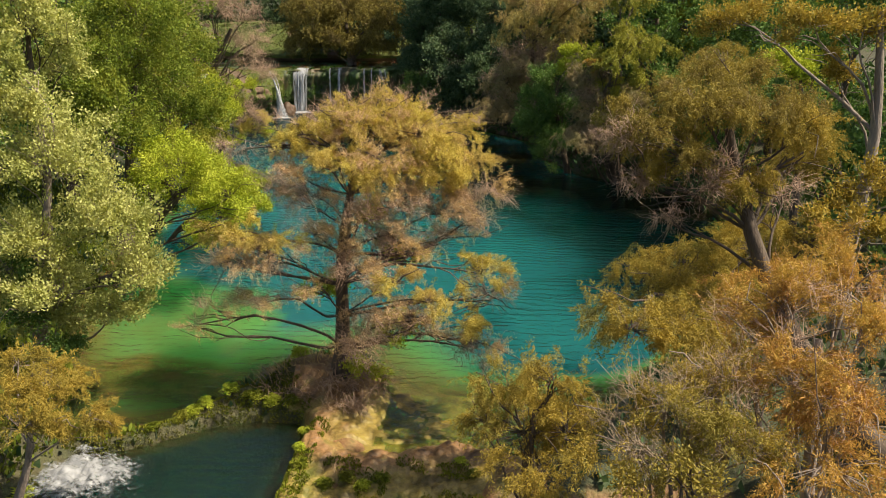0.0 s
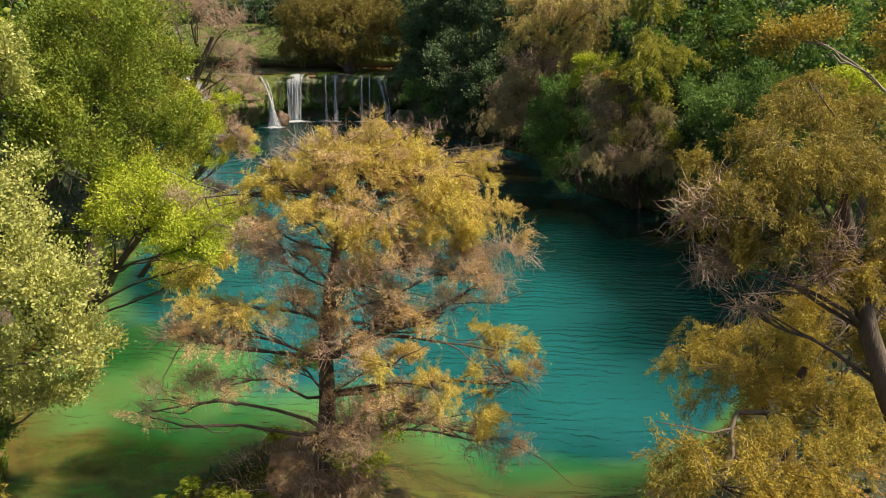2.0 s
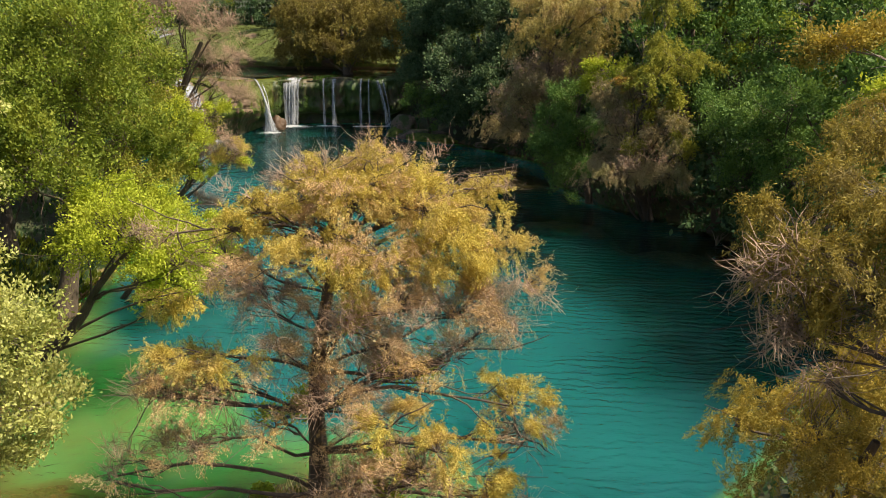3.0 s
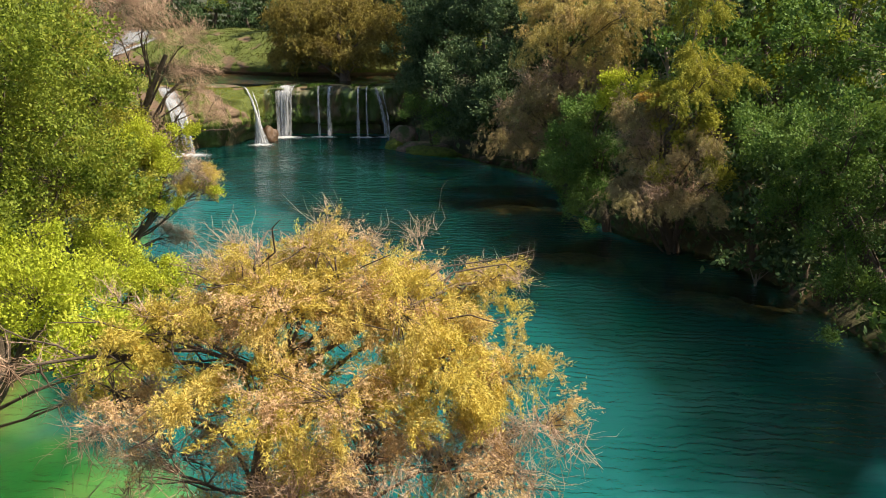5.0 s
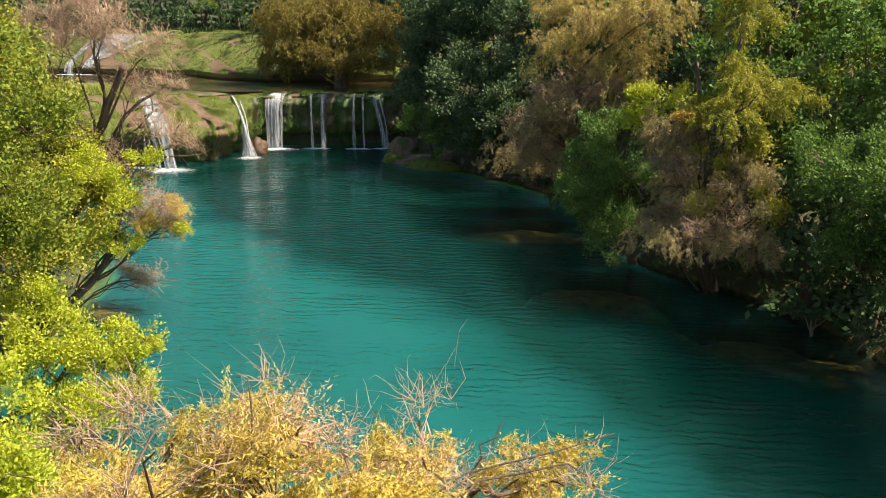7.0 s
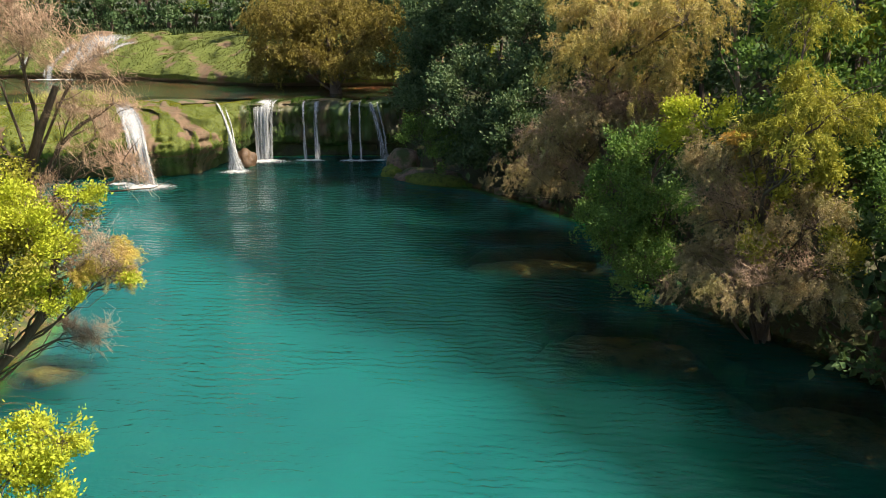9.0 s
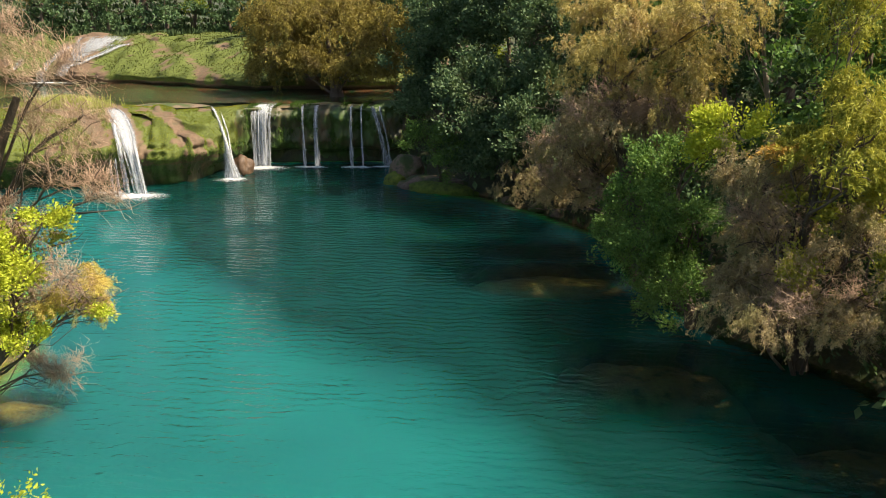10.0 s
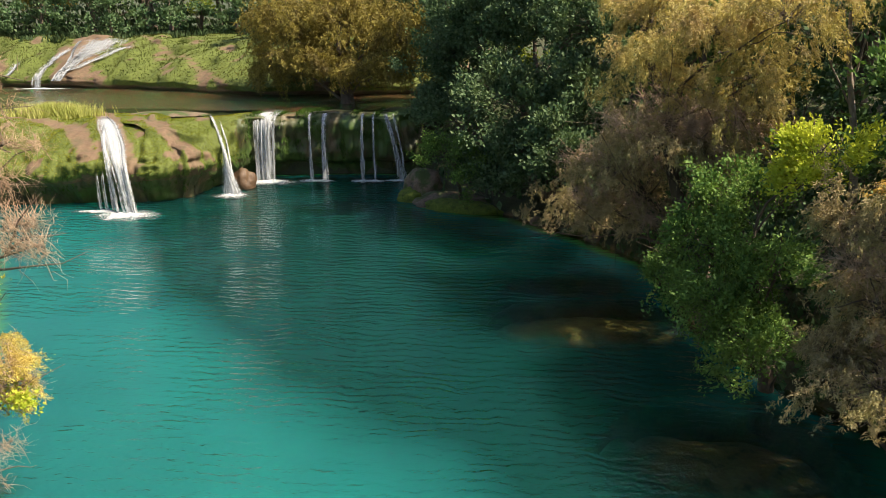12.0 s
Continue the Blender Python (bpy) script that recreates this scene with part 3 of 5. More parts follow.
def ground_material():
    m, nt = material("bank_ground")
    at = nt.nodes.new("ShaderNodeAttribute")
    at.attribute_name = "stone"
    grain = noise_tex(nt, 8.0, 5.0)
    soil = ramp(nt, noise_tex(nt, 0.8, 6.0), [(0.3, (0.03, 0.035, 0.014)), (0.5, (0.06, 0.065, 0.022)), (0.68, (0.05, 0.09, 0.018))])
    tufa = ramp(nt, noise_tex(nt, 0.9, 6.0), [(0.32, (0.10, 0.055, 0.02)), (0.44, (0.26, 0.13, 0.05)), (0.54, (0.30, 0.19, 0.07)), (0.64, (0.16, 0.15, 0.03)), (0.74, (0.26, 0.20, 0.08))])
    col = mixed(nt, at.outputs["Fac"], soil, tufa)
    cover = nt.nodes.new("ShaderNodeAttribute")
    cover.attribute_name = "silt"
    col = mixed(nt, cover.outputs["Fac"], col, ramp(nt, noise_tex(nt, 1.3, 6.0), [(0.36, (0.09, 0.06, 0.02)), (0.46, (0.27, 0.16, 0.065)), (0.62, (0.36, 0.24, 0.10))]))
    col = mixed(nt, 0.6, col, ramp(nt, grain, [(0.3, (0.35, 0.35, 0.35)), (0.68, (1, 1, 1))]), 'MULTIPLY')
    p = node(nt, "ShaderNodeBsdfPrincipled", Roughness=0.7)
    nt.links.new(col, p.inputs["Base Color"])
    b = node(nt, "ShaderNodeBump", Strength=0.9, Distance=0.08)
    nt.links.new(grain, b.inputs["Height"])
    nt.links.new(b.outputs[0], p.inputs["Normal"])
    finish(nt, p.outputs[0])
    return m


ground = part("ground", ground_mesh, ground_material())
tagged(ground, "brown earth banks and pale tufa river bed", "ground", kind="structure")


def water_sheet(name, xs, ys, level, keep, mat, label, bed=height, reach=0.8, tint_bed=None):
    v, f = sheet(xs, ys, lambda x, y: np.full(x.shape, level), keep)
    used, back = np.unique(f, return_inverse=True)
    v, f = v[used], back.reshape(f.shape)
    me = mesh_of(name, v, f, True)
    depth = np.maximum(0.0, level - bed(v[:, 0], v[:, 1]))
    at = me.attributes.new("clear", 'FLOAT', 'POINT')
    at.data.foreach_set("value", np.exp(-depth / reach).astype(np.float32))
    if tint_bed:
        depth = np.maximum(0.0, level - tint_bed(v[:, 0], v[:, 1]))
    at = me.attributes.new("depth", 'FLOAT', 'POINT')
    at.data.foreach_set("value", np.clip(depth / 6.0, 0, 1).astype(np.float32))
    return tagged(part(name, me, mat), label, "water", kind="structure")


def pool_keep(x, y):
    return inside(POOL, x, y) > np.where(y < 31, -0.35, -2.5)


# right-bank water takes the deepest colour in place of tree shade
water_sheet("water_pool", steps((-48, 0), (-20, 40), (18, 100), (24, 6)), steps((22, 0), (32, 34), (98, 120)), 0.0, pool_keep, WATER, "turquoise river pool with small ripples", tint_bed=lambda x, y: np.minimum(height(x, y, False), -5.0 * smooth_step(5.5, 10.5, x) * smooth_step(32, 42, y)))
water_sheet("water_lower", steps((-17, 0), (10, 60)), steps((3, 0), (26.5, 60)), -0.34, lambda x, y: np.maximum(inside(LOW_A, x, y), inside(LOW_B, x, y)) > -0.5, WATER_LOW, "dark blue-green plunge pool below the rim")
water_sheet("water_upper", steps((-110, 0), (-6, 80)), steps((91, 0), (116, 30)), 4.72, lambda x, y: y - 0.12 * np.abs(x + 20) > 94.5, WATER_UP, "shallow olive-brown upper river pool", bed=lambda x, y: 4.2 - 0.012 * (y - 92), reach=1.2)


# ---- tufa terraces and falls ----
def terrace(name, foot, profiles, weight, mat, label, wall_mat=None, rough=0.22, n=260, k=60, seed=1.0, bumps=0.75):
    """A rock step: a foot line and, at right angles to it, a profile of (inward, height) that blends from one to another."""
    foot = np.array(foot, float)
    arc = np.r_[0, np.cumsum(np.hypot(*np.diff(foot, axis=0).T))]
    s = np.linspace(0, arc[-1], n)
    line = np.stack([np.interp(s, arc, foot[:, 0]), np.interp(s, arc, foot[:, 1])], -1)
    for _ in range(3):
        line[1:-1] = (line[:-2] + 2 * line[1:-1] + line[2:]) / 4
    tang = np.gradient(line, axis=0)
    for _ in range(12):
        tang[1:-1] = (tang[:-2] + tang[1:-1] + tang[2:]) / 3
    tang /= np.linalg.norm(tang, axis=1)[:, None]
    inward = np.stack([-tang[:, 1], tang[:, 0]], -1)
    u = np.linspace(0, 1, k)
    pr = []
    for p in profiles:
        p = np.array(p, float)
        q = np.linspace(0, 1, len(p))
        pr.append(np.stack([np.interp(u, q, p[:, 0]), np.interp(u, q, p[:, 1])], -1))
    w = weight(line[:, 0])[:, None, None]
    dz = pr[0][None] * (1 - w) + pr[1][None] * w
    lump = bumps * (lattice(s[:, None] + 0 * u[None], 16 * u[None] + 0 * s[:, None], 1.5, seed) - 0.5) + 0.5 * bumps * (lattice(s[:, None] + 0 * u[None], 16 * u[None] + 0 * s[:, None], 0.6, seed + 1) - 0.5)
    drape = 0.5 * np.sin(s * 2.3 + seed) + 0.35 * np.sin(s * 4.9 + 2 * seed) + 0.3 * np.sin(s * 9.7 + 3 * seed)
    front = np.exp(-((u - 0.35) / 0.3) ** 2)
    out = rough * (drape[:, None] * front[None] + 0.6 * np.sin(s[:, None] * 1.7 + 7 * u[None]) * np.sin(11 * u[None] + s[:, None] * 0.6) + np.random.normal(0, 0.10, (n, k)))
    d = dz[:, :, 0] - out - lump * smooth_step(0.1, 0.35, u)[None]
    v = np.stack([line[:, None, 0] + inward[:, None, 0] * d, line[:, None, 1] + inward[:, None, 1] * d, dz[:, :, 1] + rough * 0.5 * np.sin(s[:, None] * 0.9 + 5 * u[None]) + 0.6 * lump * smooth_step(0.35, 0.5, u)[None] * (1 - w[:, :, 0])], -1).reshape(-1, 3)
    i, j = np.meshgrid(np.arange(n - 1), np.arange(k - 1), indexing="ij")
    a = (i * k + j).ravel()
    f = np.stack([a, a + k, a + k + 1, a + 1], -1)
    ob = part(name, mesh_of(name, v, f, True), mat)
    if wall_mat:
        ob.data.materials.append(wall_mat)
        c = v[f].mean(1)
        ob.data.polygons.foreach_set("material_index", ((c[:, 0] > -22.0) | (c[:, 2] < 1.7)).astype(np.int32))
    tagged(ob, label, "rock", kind="structure")
    ob.data.attributes.new("moss", 'FLOAT', 'POINT')
    return ob, v, f


def scatter(v, f, count, keep, length, ratio, up=0.6, hang=0.0, lift=0.0):
    """Blades on a surface, only where keep says so."""
    a, b, c = v[f[:, 0]], v[f[:, 1]], v[f[:, 2]]
    nrm = np.cross(b - a, c - a)
    area = np.linalg.norm(nrm, axis=1)
    nrm /= area[:, None] + 1e-9
    pick = np.random.choice(len(f), count, p=area / area.sum())
    r = np.random.random((2, count, 1))
    p = a[pick] + (b[pick] - a[pick]) * r[0] + (v[f[pick, 3]] - a[pick]) * r[1]
    nn = nrm[pick]
    nn = np.where(nn[:, 2:] < -0.2, -nn, nn)
    ok = keep(p, nn)
    p, nn = p[ok], nn[ok]
    way = nn + np.array((0, 0, up)) + np.array((0, 0, -hang)) * (1 - np.abs(nn[:, 2:])) + np.random.normal(0, 0.4, p.shape)
    return leaf_mesh(p + nn * lift, way, length, ratio)


MOUND_PROFILE = [(1.9, -1.5), (1.7, 0.1), (1.4, 0.7), (0.75, 1.5), (0.0, 2.3), (0.15, 2.9), (0.9, 3.4), (2.4, 3.9), (4.2, 4.3), (6.2, 4.6), (8.5, 4.75), (11.0, 4.55), (12.5, 4.2)]
WALL_PROFILE = [(1.8, -1.5), (1.7, 0.2), (1.5, 0.9), (0.5, 1.3), (0.15, 2.2), (0.1, 3.2), (0.2, 4.2), (0.45, 4.7), (1.0, 4.85), (1.8, 4.8), (2.8, 4.7), (3.6, 4.5), (4.2, 4.1)]
lower_rock, lower_v, lower_f = terrace("rock_terrace_lower", [(-50, 80.0), (-44, 81.0), (-36, 82.5), (-30.5, 83.3), (-26.5, 83.6), (-23.6, 84.9), (-22.6, 86.8), (-22.0, 89.5), (-21.0, 91.6), (-18, 92.4), (-14, 92.3), (-10.6, 92.6), (-9.0, 94.0), (-7.5, 97)],
                           (MOUND_PROFILE, WALL_PROFILE), lambda x: smooth_step(-23.2, -21.4, x), ROCK_MOUND, "mossy tufa terrace with an overhanging front", ROCK_WALL, n=420)
SLOPE_PROFILE = [(1.2, 4.0), (0.9, 4.6), (0.2, 5.0), (0.0, 5.5), (0.5, 5.9), (2.0, 6.5), (4.0, 7.2), (6.0, 7.8), (8.0, 8.4), (9.5, 8.8), (11, 8.95), (13, 8.9), (15, 8.3)]
upper_rock, upper_v, upper_f = terrace("rock_terrace_upper", [(-110, 116), (-70, 113), (-54, 111.3), (-46, 109.9), (-38, 108.6), (-30, 105.2), (-26, 103.6), (-18, 103.5), (-6, 104)],
                           (SLOPE_PROFILE, SLOPE_PROFILE), lambda x: x * 0, ROCK_MOUND, "grassy tufa slope of the upper cascade", n=300, seed=2.3)


def bald(p):
    """Bare pale rock: flow tracks on the mound, where no moss holds."""
    w = 0.25 * wobble(p[:, 0], p[:, 1], 0.45, 2.0)
    x, y = p[:, 0], p[:, 1]
    track = off_line([(-29.0, 90.5), (-25.8, 87.4), (-24.2, 86.2), (-23.3, 85.6)], x, y) + w < 0.55
    chute = off_line([(-34.0, 94.0), (-31.0, 89.0), (-28.4, 85.5), (-27.2, 83.0)], x, y) + w < 0.8
    side = off_line([(-46.0, 93.0), (-40.0, 91.8), (-34.0, 89.5), (-31.4, 86.0), (-30.2, 84.2)], x, y) + w < 0.7
    return track | chute | side


def mound_keep(p, nn):
    lumps = wobble(p[:, 0], p[:, 1], 0.9, 0.5) + 0.3 * wobble(p[:, 0], p[:, 1], 0.35, 1.5)
    return (p[:, 0] < -21.6) & (p[:, 2] > 1.9) & (p[:, 2] < 4.95) & ~bald(p) & (lumps > -0.5)


def front_keep(p, nn):
    lumps = wobble(p[:, 0] * 1.0, p[:, 2], 0.7, 0.9)
    return (p[:, 2] > 0.7) & (p[:, 2] < np.where(p[:, 0] < -21.6, 2.4, 4.9)) & (lumps > np.where(p[:, 0] < -21.6, -0.75, np.where(p[:, 0] < -16, -0.1, 0.3)))


lower_rock.data.attributes["moss"].data.foreach_set("value", mound_keep(lower_v, None).astype(np.float32))
v, f = scatter(lower_v, lower_f, 130000, mound_keep, 0.085, 0.45, 0.5)
tagged(part("moss", mesh_of("moss", v, f), MOSS), "bright yellow-green moss on the tufa mound", "moss", kind="stuff")
v, f = scatter(lower_v, lower_f, 130000, front_keep, 0.20, 0.30, 0.0, 1.5)
tagged(part("hanging_moss", mesh_of("hanging_moss", v, f), MOSS_DARK), "dark green hanging moss on the fall's face", "moss", kind="stuff")


def slope_keep(p, nn):
    lumps = wobble(p[:, 0], p[:, 1], 1.3, 0.2)
    casc = np.abs(p[:, 0] + 46.5 + 0.25 * (p[:, 1] - 112)) < 2.2 + 0.8 * wobble(p[:, 0], p[:, 1], 1.0, 4.0)
    dry = np.abs(p[:, 0] + 30.5 + 0.9 * (p[:, 1] - 107)) < 0.3
    return (p[:, 2] > 5.1) & ~casc & ~dry & (lumps > -0.5)


upper_rock.data.attributes["moss"].data.foreach_set("value", slope_keep(upper_v, None).astype(np.float32))
v, f = scatter(upper_v, upper_f, 52000, slope_keep, 0.16, 0.40, 0.5)
tagged(part("grass", mesh_of("grass", v, f), MOSS_SHADED), "green grass and moss on the upper slope, darkened for shade", "grass", kind="stuff")


def ribbon(path, width, n=5):
    """A thin sheet of falling water along a path."""
    path = np.array(path, float)
    t = np.linspace(0, 1, 22)
    q = np.linspace(0, 1, len(path))
    c = np.stack([np.interp(t, q, path[:, i]) for i in range(3)], -1)
    for _ in range(2):
        c[1:-1] = (c[:-2] + 2 * c[1:-1] + c[2:]) / 4
    u = np.linspace(-0.5, 0.5, n)
    w = np.interp(t, np.linspace(0, 1, len(np.atleast_1d(width))), np.atleast_1d(width))
    v = c[:, None] + np.stack([u[None] * w[:, None], -0.10 * np.cos(u[None] * 3.1) * np.ones_like(w)[:, None] + 0.04 * np.sin(9 * u[None] + 7 * t[:, None]), 0 * u[None] * w[:, None]], -1)
    i, j = np.meshgrid(np.arange(21), np.arange(n - 1), indexing="ij")
    a = (i * n + j).ravel()
    return v.reshape(-1, 3), np.stack([a, a + 1, a + 1 + n, a + n], -1)


def strands_of(path, width):
    """A fall: overlapping sheets of streaked water that thin out at their sides, and strands in front of them.
    Gives vertices, faces and how thick the water is at each vertex."""
    path, width = np.array(path, float), np.array(width, float)
    mean = width.mean()
    pieces, cores = [], []

    def add(p, w, n, full):
        pieces.append(ribbon(p, w, n))
        across = 1 - np.abs(np.linspace(-1, 1, n)) ** 1.6
        head = np.clip(np.linspace(0, 7, 22), 0.35, 1)
        cores.append((full * head[:, None] * across[None]).ravel())
    add(path, width, 11, 0.72)
    for k in range(2):
        p = path + np.stack([random.uniform(-0.15, 0.15) * width, np.full(len(path), -0.05 - 0.05 * k), np.zeros(len(path))], -1)
        add(p, width * random.uniform(0.5, 0.8), 9, 0.42)
    for _ in range(max(2, int(mean * 9))):
        u = random.uniform(-0.45, 0.45)
        p = path + np.stack([u * width, np.full(len(path), -random.uniform(0.1, 0.22)), np.zeros(len(path))], -1)
        p[1:-1, 0] += np.random.normal(0, 0.03, len(path) - 2)
        add(p, random.uniform(0.10, 0.24) * min(1.0, 0.5 + mean) * np.linspace(1, 1.6, len(path)), 5, 0.5)
    v, f = joined(pieces)
    return v, f, np.concatenate(cores)


def froth(rx, ry, tall, name, mat, parent=None, at=(0, 0, 0), label=""):
    """Churned water: a heaped, broken sheet that thins out towards its rim."""
    n = 70
    X, Y = np.meshgrid(np.linspace(-1, 1, n), np.linspace(-1, 1, n))
    r = np.hypot(X, Y) + 0.22 * lattice(X * rx, Y * ry, 0.45, rx) - 0.11
    rough = 0.6 * lattice(X * rx, Y * ry, 0.30, 1.0 + ry) + 0.4 * lattice(X * rx, Y * ry, 0.11, 4.0)
    core = np.clip(1.15 * (1 - r), 0, 1)
    z = tall * core ** 0.7 * (0.2 + 1.1 * rough) + 0.02
    v = np.stack([X * rx, Y * ry, z], -1).reshape(-1, 3)
    i, j = np.meshgrid(np.arange(n - 1), np.arange(n - 1), indexing="ij")
    a = (i * n + j).ravel()
    f = np.stack([a, a + 1, a + 1 + n, a + n], -1)
    used, back = np.unique(f[r.reshape(-1)[a] < 1.0], return_inverse=True)
    me = mesh_of(name, v[used] + np.array(at), back.reshape(-1, 4), True)
    me.attributes.new("core", 'FLOAT', 'POINT').data.foreach_set("value", core.reshape(-1)[used].astype(np.float32))
    return part(name, me, mat, parent, label)


def hug(path, verts, lift=0.07):
    """A path laid on the rock below it, as far as there is rock close under it."""
    path = np.array(path, float)
    t = np.linspace(0, 1, 16)
    q = np.linspace(0, 1, len(path))
    out = np.stack([np.interp(t, q, path[:, i]) for i in range(3)], -1)
    for p in out:
        near = verts[np.hypot(verts[:, 0] - p[0], verts[:, 1] - p[1]) < 0.4]
        if len(near) and abs(near[:, 2].max() - p[2]) < 1.1:
            p[2] = near[:, 2].max() + lift
    return out


def waterfall(label, strands, foam, mat, rock=None):
    """Strands: (path, widths). foam: (x, y, rx, ry, level) of the churned water at the foot."""
    x, y = strands[0][0][-1][:2]
    root = tagged(new("waterfall"), label, "waterfall")
    root.location = (x, y, strands[0][0][-1][2])
    base = np.array(root.location)
    for path, w in strands:
        if rock is not None:
            path, w = hug(path, rock), np.interp(np.linspace(0, 1, 16), np.linspace(0, 1, len(w)), w)
        v, f, core = strands_of(path, w)
        me = mesh_of("stream", v - base, f, True)
        me.attributes.new("core", 'FLOAT', 'POINT').data.foreach_set("value", core.astype(np.float32))
        tagged(part("stream", me, mat, root), kind="stuff")
    for fx, fy, rx, ry, z in foam:
        froth(rx, ry, 0.16, "foam", FOAM, root, np.array((fx, fy, z)) - base, "white churned foam")
    return root


waterfall("broad white fall over the mossy mound", [
    ([(-32.6, 91.6, 4.7), (-31.4, 89.6, 4.8), (-30.0, 87.4, 4.75), (-28.6, 85.2, 4.35), (-27.5, 83.2, 3.5), (-26.9, 82.5, 1.8), (-26.6, 82.3, 0.0)], (0.7, 1.7, 2.0, 1.8, 1.3, 1.0, 1.1)),
    ([(-31.0, 88.6, 4.75), (-29.9, 86.2, 4.2), (-28.9, 84.4, 3.5), (-28.2, 83.2, 2.5), (-27.9, 82.9, 1.2), (-27.8, 82.8, 0.0)], (0.2, 0.3, 0.35, 0.35, 0.3, 0.3))], [(-26.7, 81.7, 2.7, 1.6, 0.0), (-29.0, 82.5, 2.2, 0.5, 0.0)], FALL, lower_v)
waterfall("thin drips off the mossy lip", [([(fx, fy + 0.1, 2.7), (fx, fy, 1.9), (fx, fy - 0.05, 1.0), (fx, fy - 0.05, 0.0)], (w * 0.5, w, w, w * 1.2)) for fx, fy, w in
    ((-28.5, 82.9, 0.20), (-28.9, 82.9, 0.09), (-28.1, 82.9, 0.14))], [(-28.7, 82.6, 1.0, 0.4, 0.0)], FALL_THIN)
waterfall("small fall fanning over a tan boulder", [
    ([(-24.4, 91.6, 5.0), (-23.5, 89.9, 4.95), (-22.7, 88.7, 4.1), (-22.1, 87.8, 2.8), (-21.9, 87.4, 1.5), (-21.6, 87.1, 0.0)], (0.2, 0.22, 0.22, 0.35, 1.0, 1.9)),
    ([(-23.0, 89.9, 4.8), (-22.2, 88.7, 3.6), (-21.9, 88.1, 2.0), (-21.7, 87.7, 0.1)], (0.1, 0.12, 0.2, 0.7))], [(-21.6, 86.8, 1.7, 1.0, 0.0)], FALL)
waterfall("straight white fall over the dark rock face", [
    ([(-20.4, 94.6, 4.85), (-20.4, 92.4, 4.85), (-20.4, 91.8, 4.2), (-20.45, 91.6, 2.0), (-20.5, 91.5, 0.0)], (1.9, 1.9, 1.75, 1.6, 1.5))], [(-20.1, 90.7, 2.8, 1.3, 0.0)], FALL)
for fx, w, lean_x in ((-17.1, 0.35, 0.1), (-16.0, 0.55, 0.0), (-13.1, 0.40, 0.0), (-12.3, 0.25, 0.1)):
    waterfall("thin veil of water on dark rock", [([(fx, 93.6, 4.85), (fx, 92.4, 4.8), (fx + lean_x / 2, 91.9, 3.6), (fx + lean_x, 91.7, 1.6), (fx + lean_x, 91.6, 0.0)], (w, w * 0.9, w * 0.7, w, w * 1.2))], [(fx + lean_x, 91.1, 1.2, 0.6, 0.0)], FALL_THIN)
waterfall("curved thin fall at the end of the rock face", [
    ([(-11.6, 93.6, 4.8), (-11.3, 92.6, 4.6), (-10.8, 92.1, 3.2), (-10.4, 91.9, 1.4), (-10.2, 91.8, 0.0)], (0.3, 0.35, 0.4, 0.5, 0.7)),
    ([(-11.0, 93.6, 4.8), (-10.8, 92.6, 4.5), (-10.3, 92.2, 2.6), (-10.0, 92.0, 0.2)], (0.15, 0.2, 0.2, 0.3))], [(-10.6, 91.3, 1.3, 0.4, 0.0)], FALL_THIN)
waterfall("upper cascade fanning white over the slope", [
    ([(-46.5, 121.0, 8.95), (-46.3, 118.0, 8.7), (-46.2, 115.5, 7.8), (-46.4, 113.5, 7.0), (-46.6, 111.6, 6.3), (-46.9, 110.4, 5.6), (-47.0, 109.6, 4.75)], (6.5, 7.0, 5.0, 2.4, 1.3, 1.0, 1.2)),
    ([(-42.0, 117.0, 8.4), (-43.6, 114.2, 7.2), (-45.4, 112.0, 6.4), (-46.6, 110.6, 5.7)], (1.6, 1.3, 1.0, 0.7)),
    ([(-48.6, 116.5, 8.2), (-49.4, 113.5, 7.2), (-49.6, 111.6, 6.3), (-49.6, 110.2, 4.75)], (1.0, 0.8, 0.8, 1.0)),
    ([(-53.5, 114.0, 7.2), (-53.3, 112.0, 6.2), (-53.2, 111.2, 4.75)], (0.8, 0.6, 0.8))], [(-48.5, 109.0, 4.5, 0.5, 4.72)], FALL_VEIL, upper_v)


def boulder(label, at, size, mat, turn=0.0, seed=1):
    bm = bmesh.new()
    bmesh.ops.create_icosphere(bm, subdivisions=4, radius=1.0)
    for w in bm.verts:
        k = 1 + 0.22 * noise.noise(w.co * 1.3 + Vector((seed * 3.1, 0, 0))) + 0.10 * noise.noise(w.co * 3.4 + Vector((0, seed, 0))) + 0.04 * noise.noise(w.co * 9)
        w.co = Vector((w.co.x * size[0] * k, w.co.y * size[1] * k, max(w.co.z, -0.6) * size[2] * k))
    me = bpy.data.meshes.new("boulder")
    bm.to_mesh(me)
    bm.free()
    me.polygons.foreach_set("use_smooth", np.ones(len(me.polygons), bool))
    ob = part("boulder", me, mat)
    ob.matrix_world = pose(*at, 0, 0, turn)
    return tagged(ob, label, "boulder")


boulder("rounded tan boulder beside the small fall", (-21.5, 89.4, 0.25), (0.85, 0.75, 1.2), TUFA, 30, 9)
boulder("tan boulder with a mossy flank at the water's edge", (-8.0, 87.2, 0.7), (1.3, 1.4, 1.3), BOULDER, 40, 2)
boulder("flat tan rock shelf on the crest of the falls", (-28.6, 93.4, 4.66), (3.4, 1.0, 0.22), BOULDER, -4, 6)
boulder("low mossy rock ledge along the shore", (-5.6, 84.9, 0.1), (3.0, 1.2, 0.8), BOULDER, -14, 3)
boulder("small wet rock at the shore", (-8.0, 85.2, 0.0), (0.5, 0.45, 0.5), BOULDER, 0, 4)
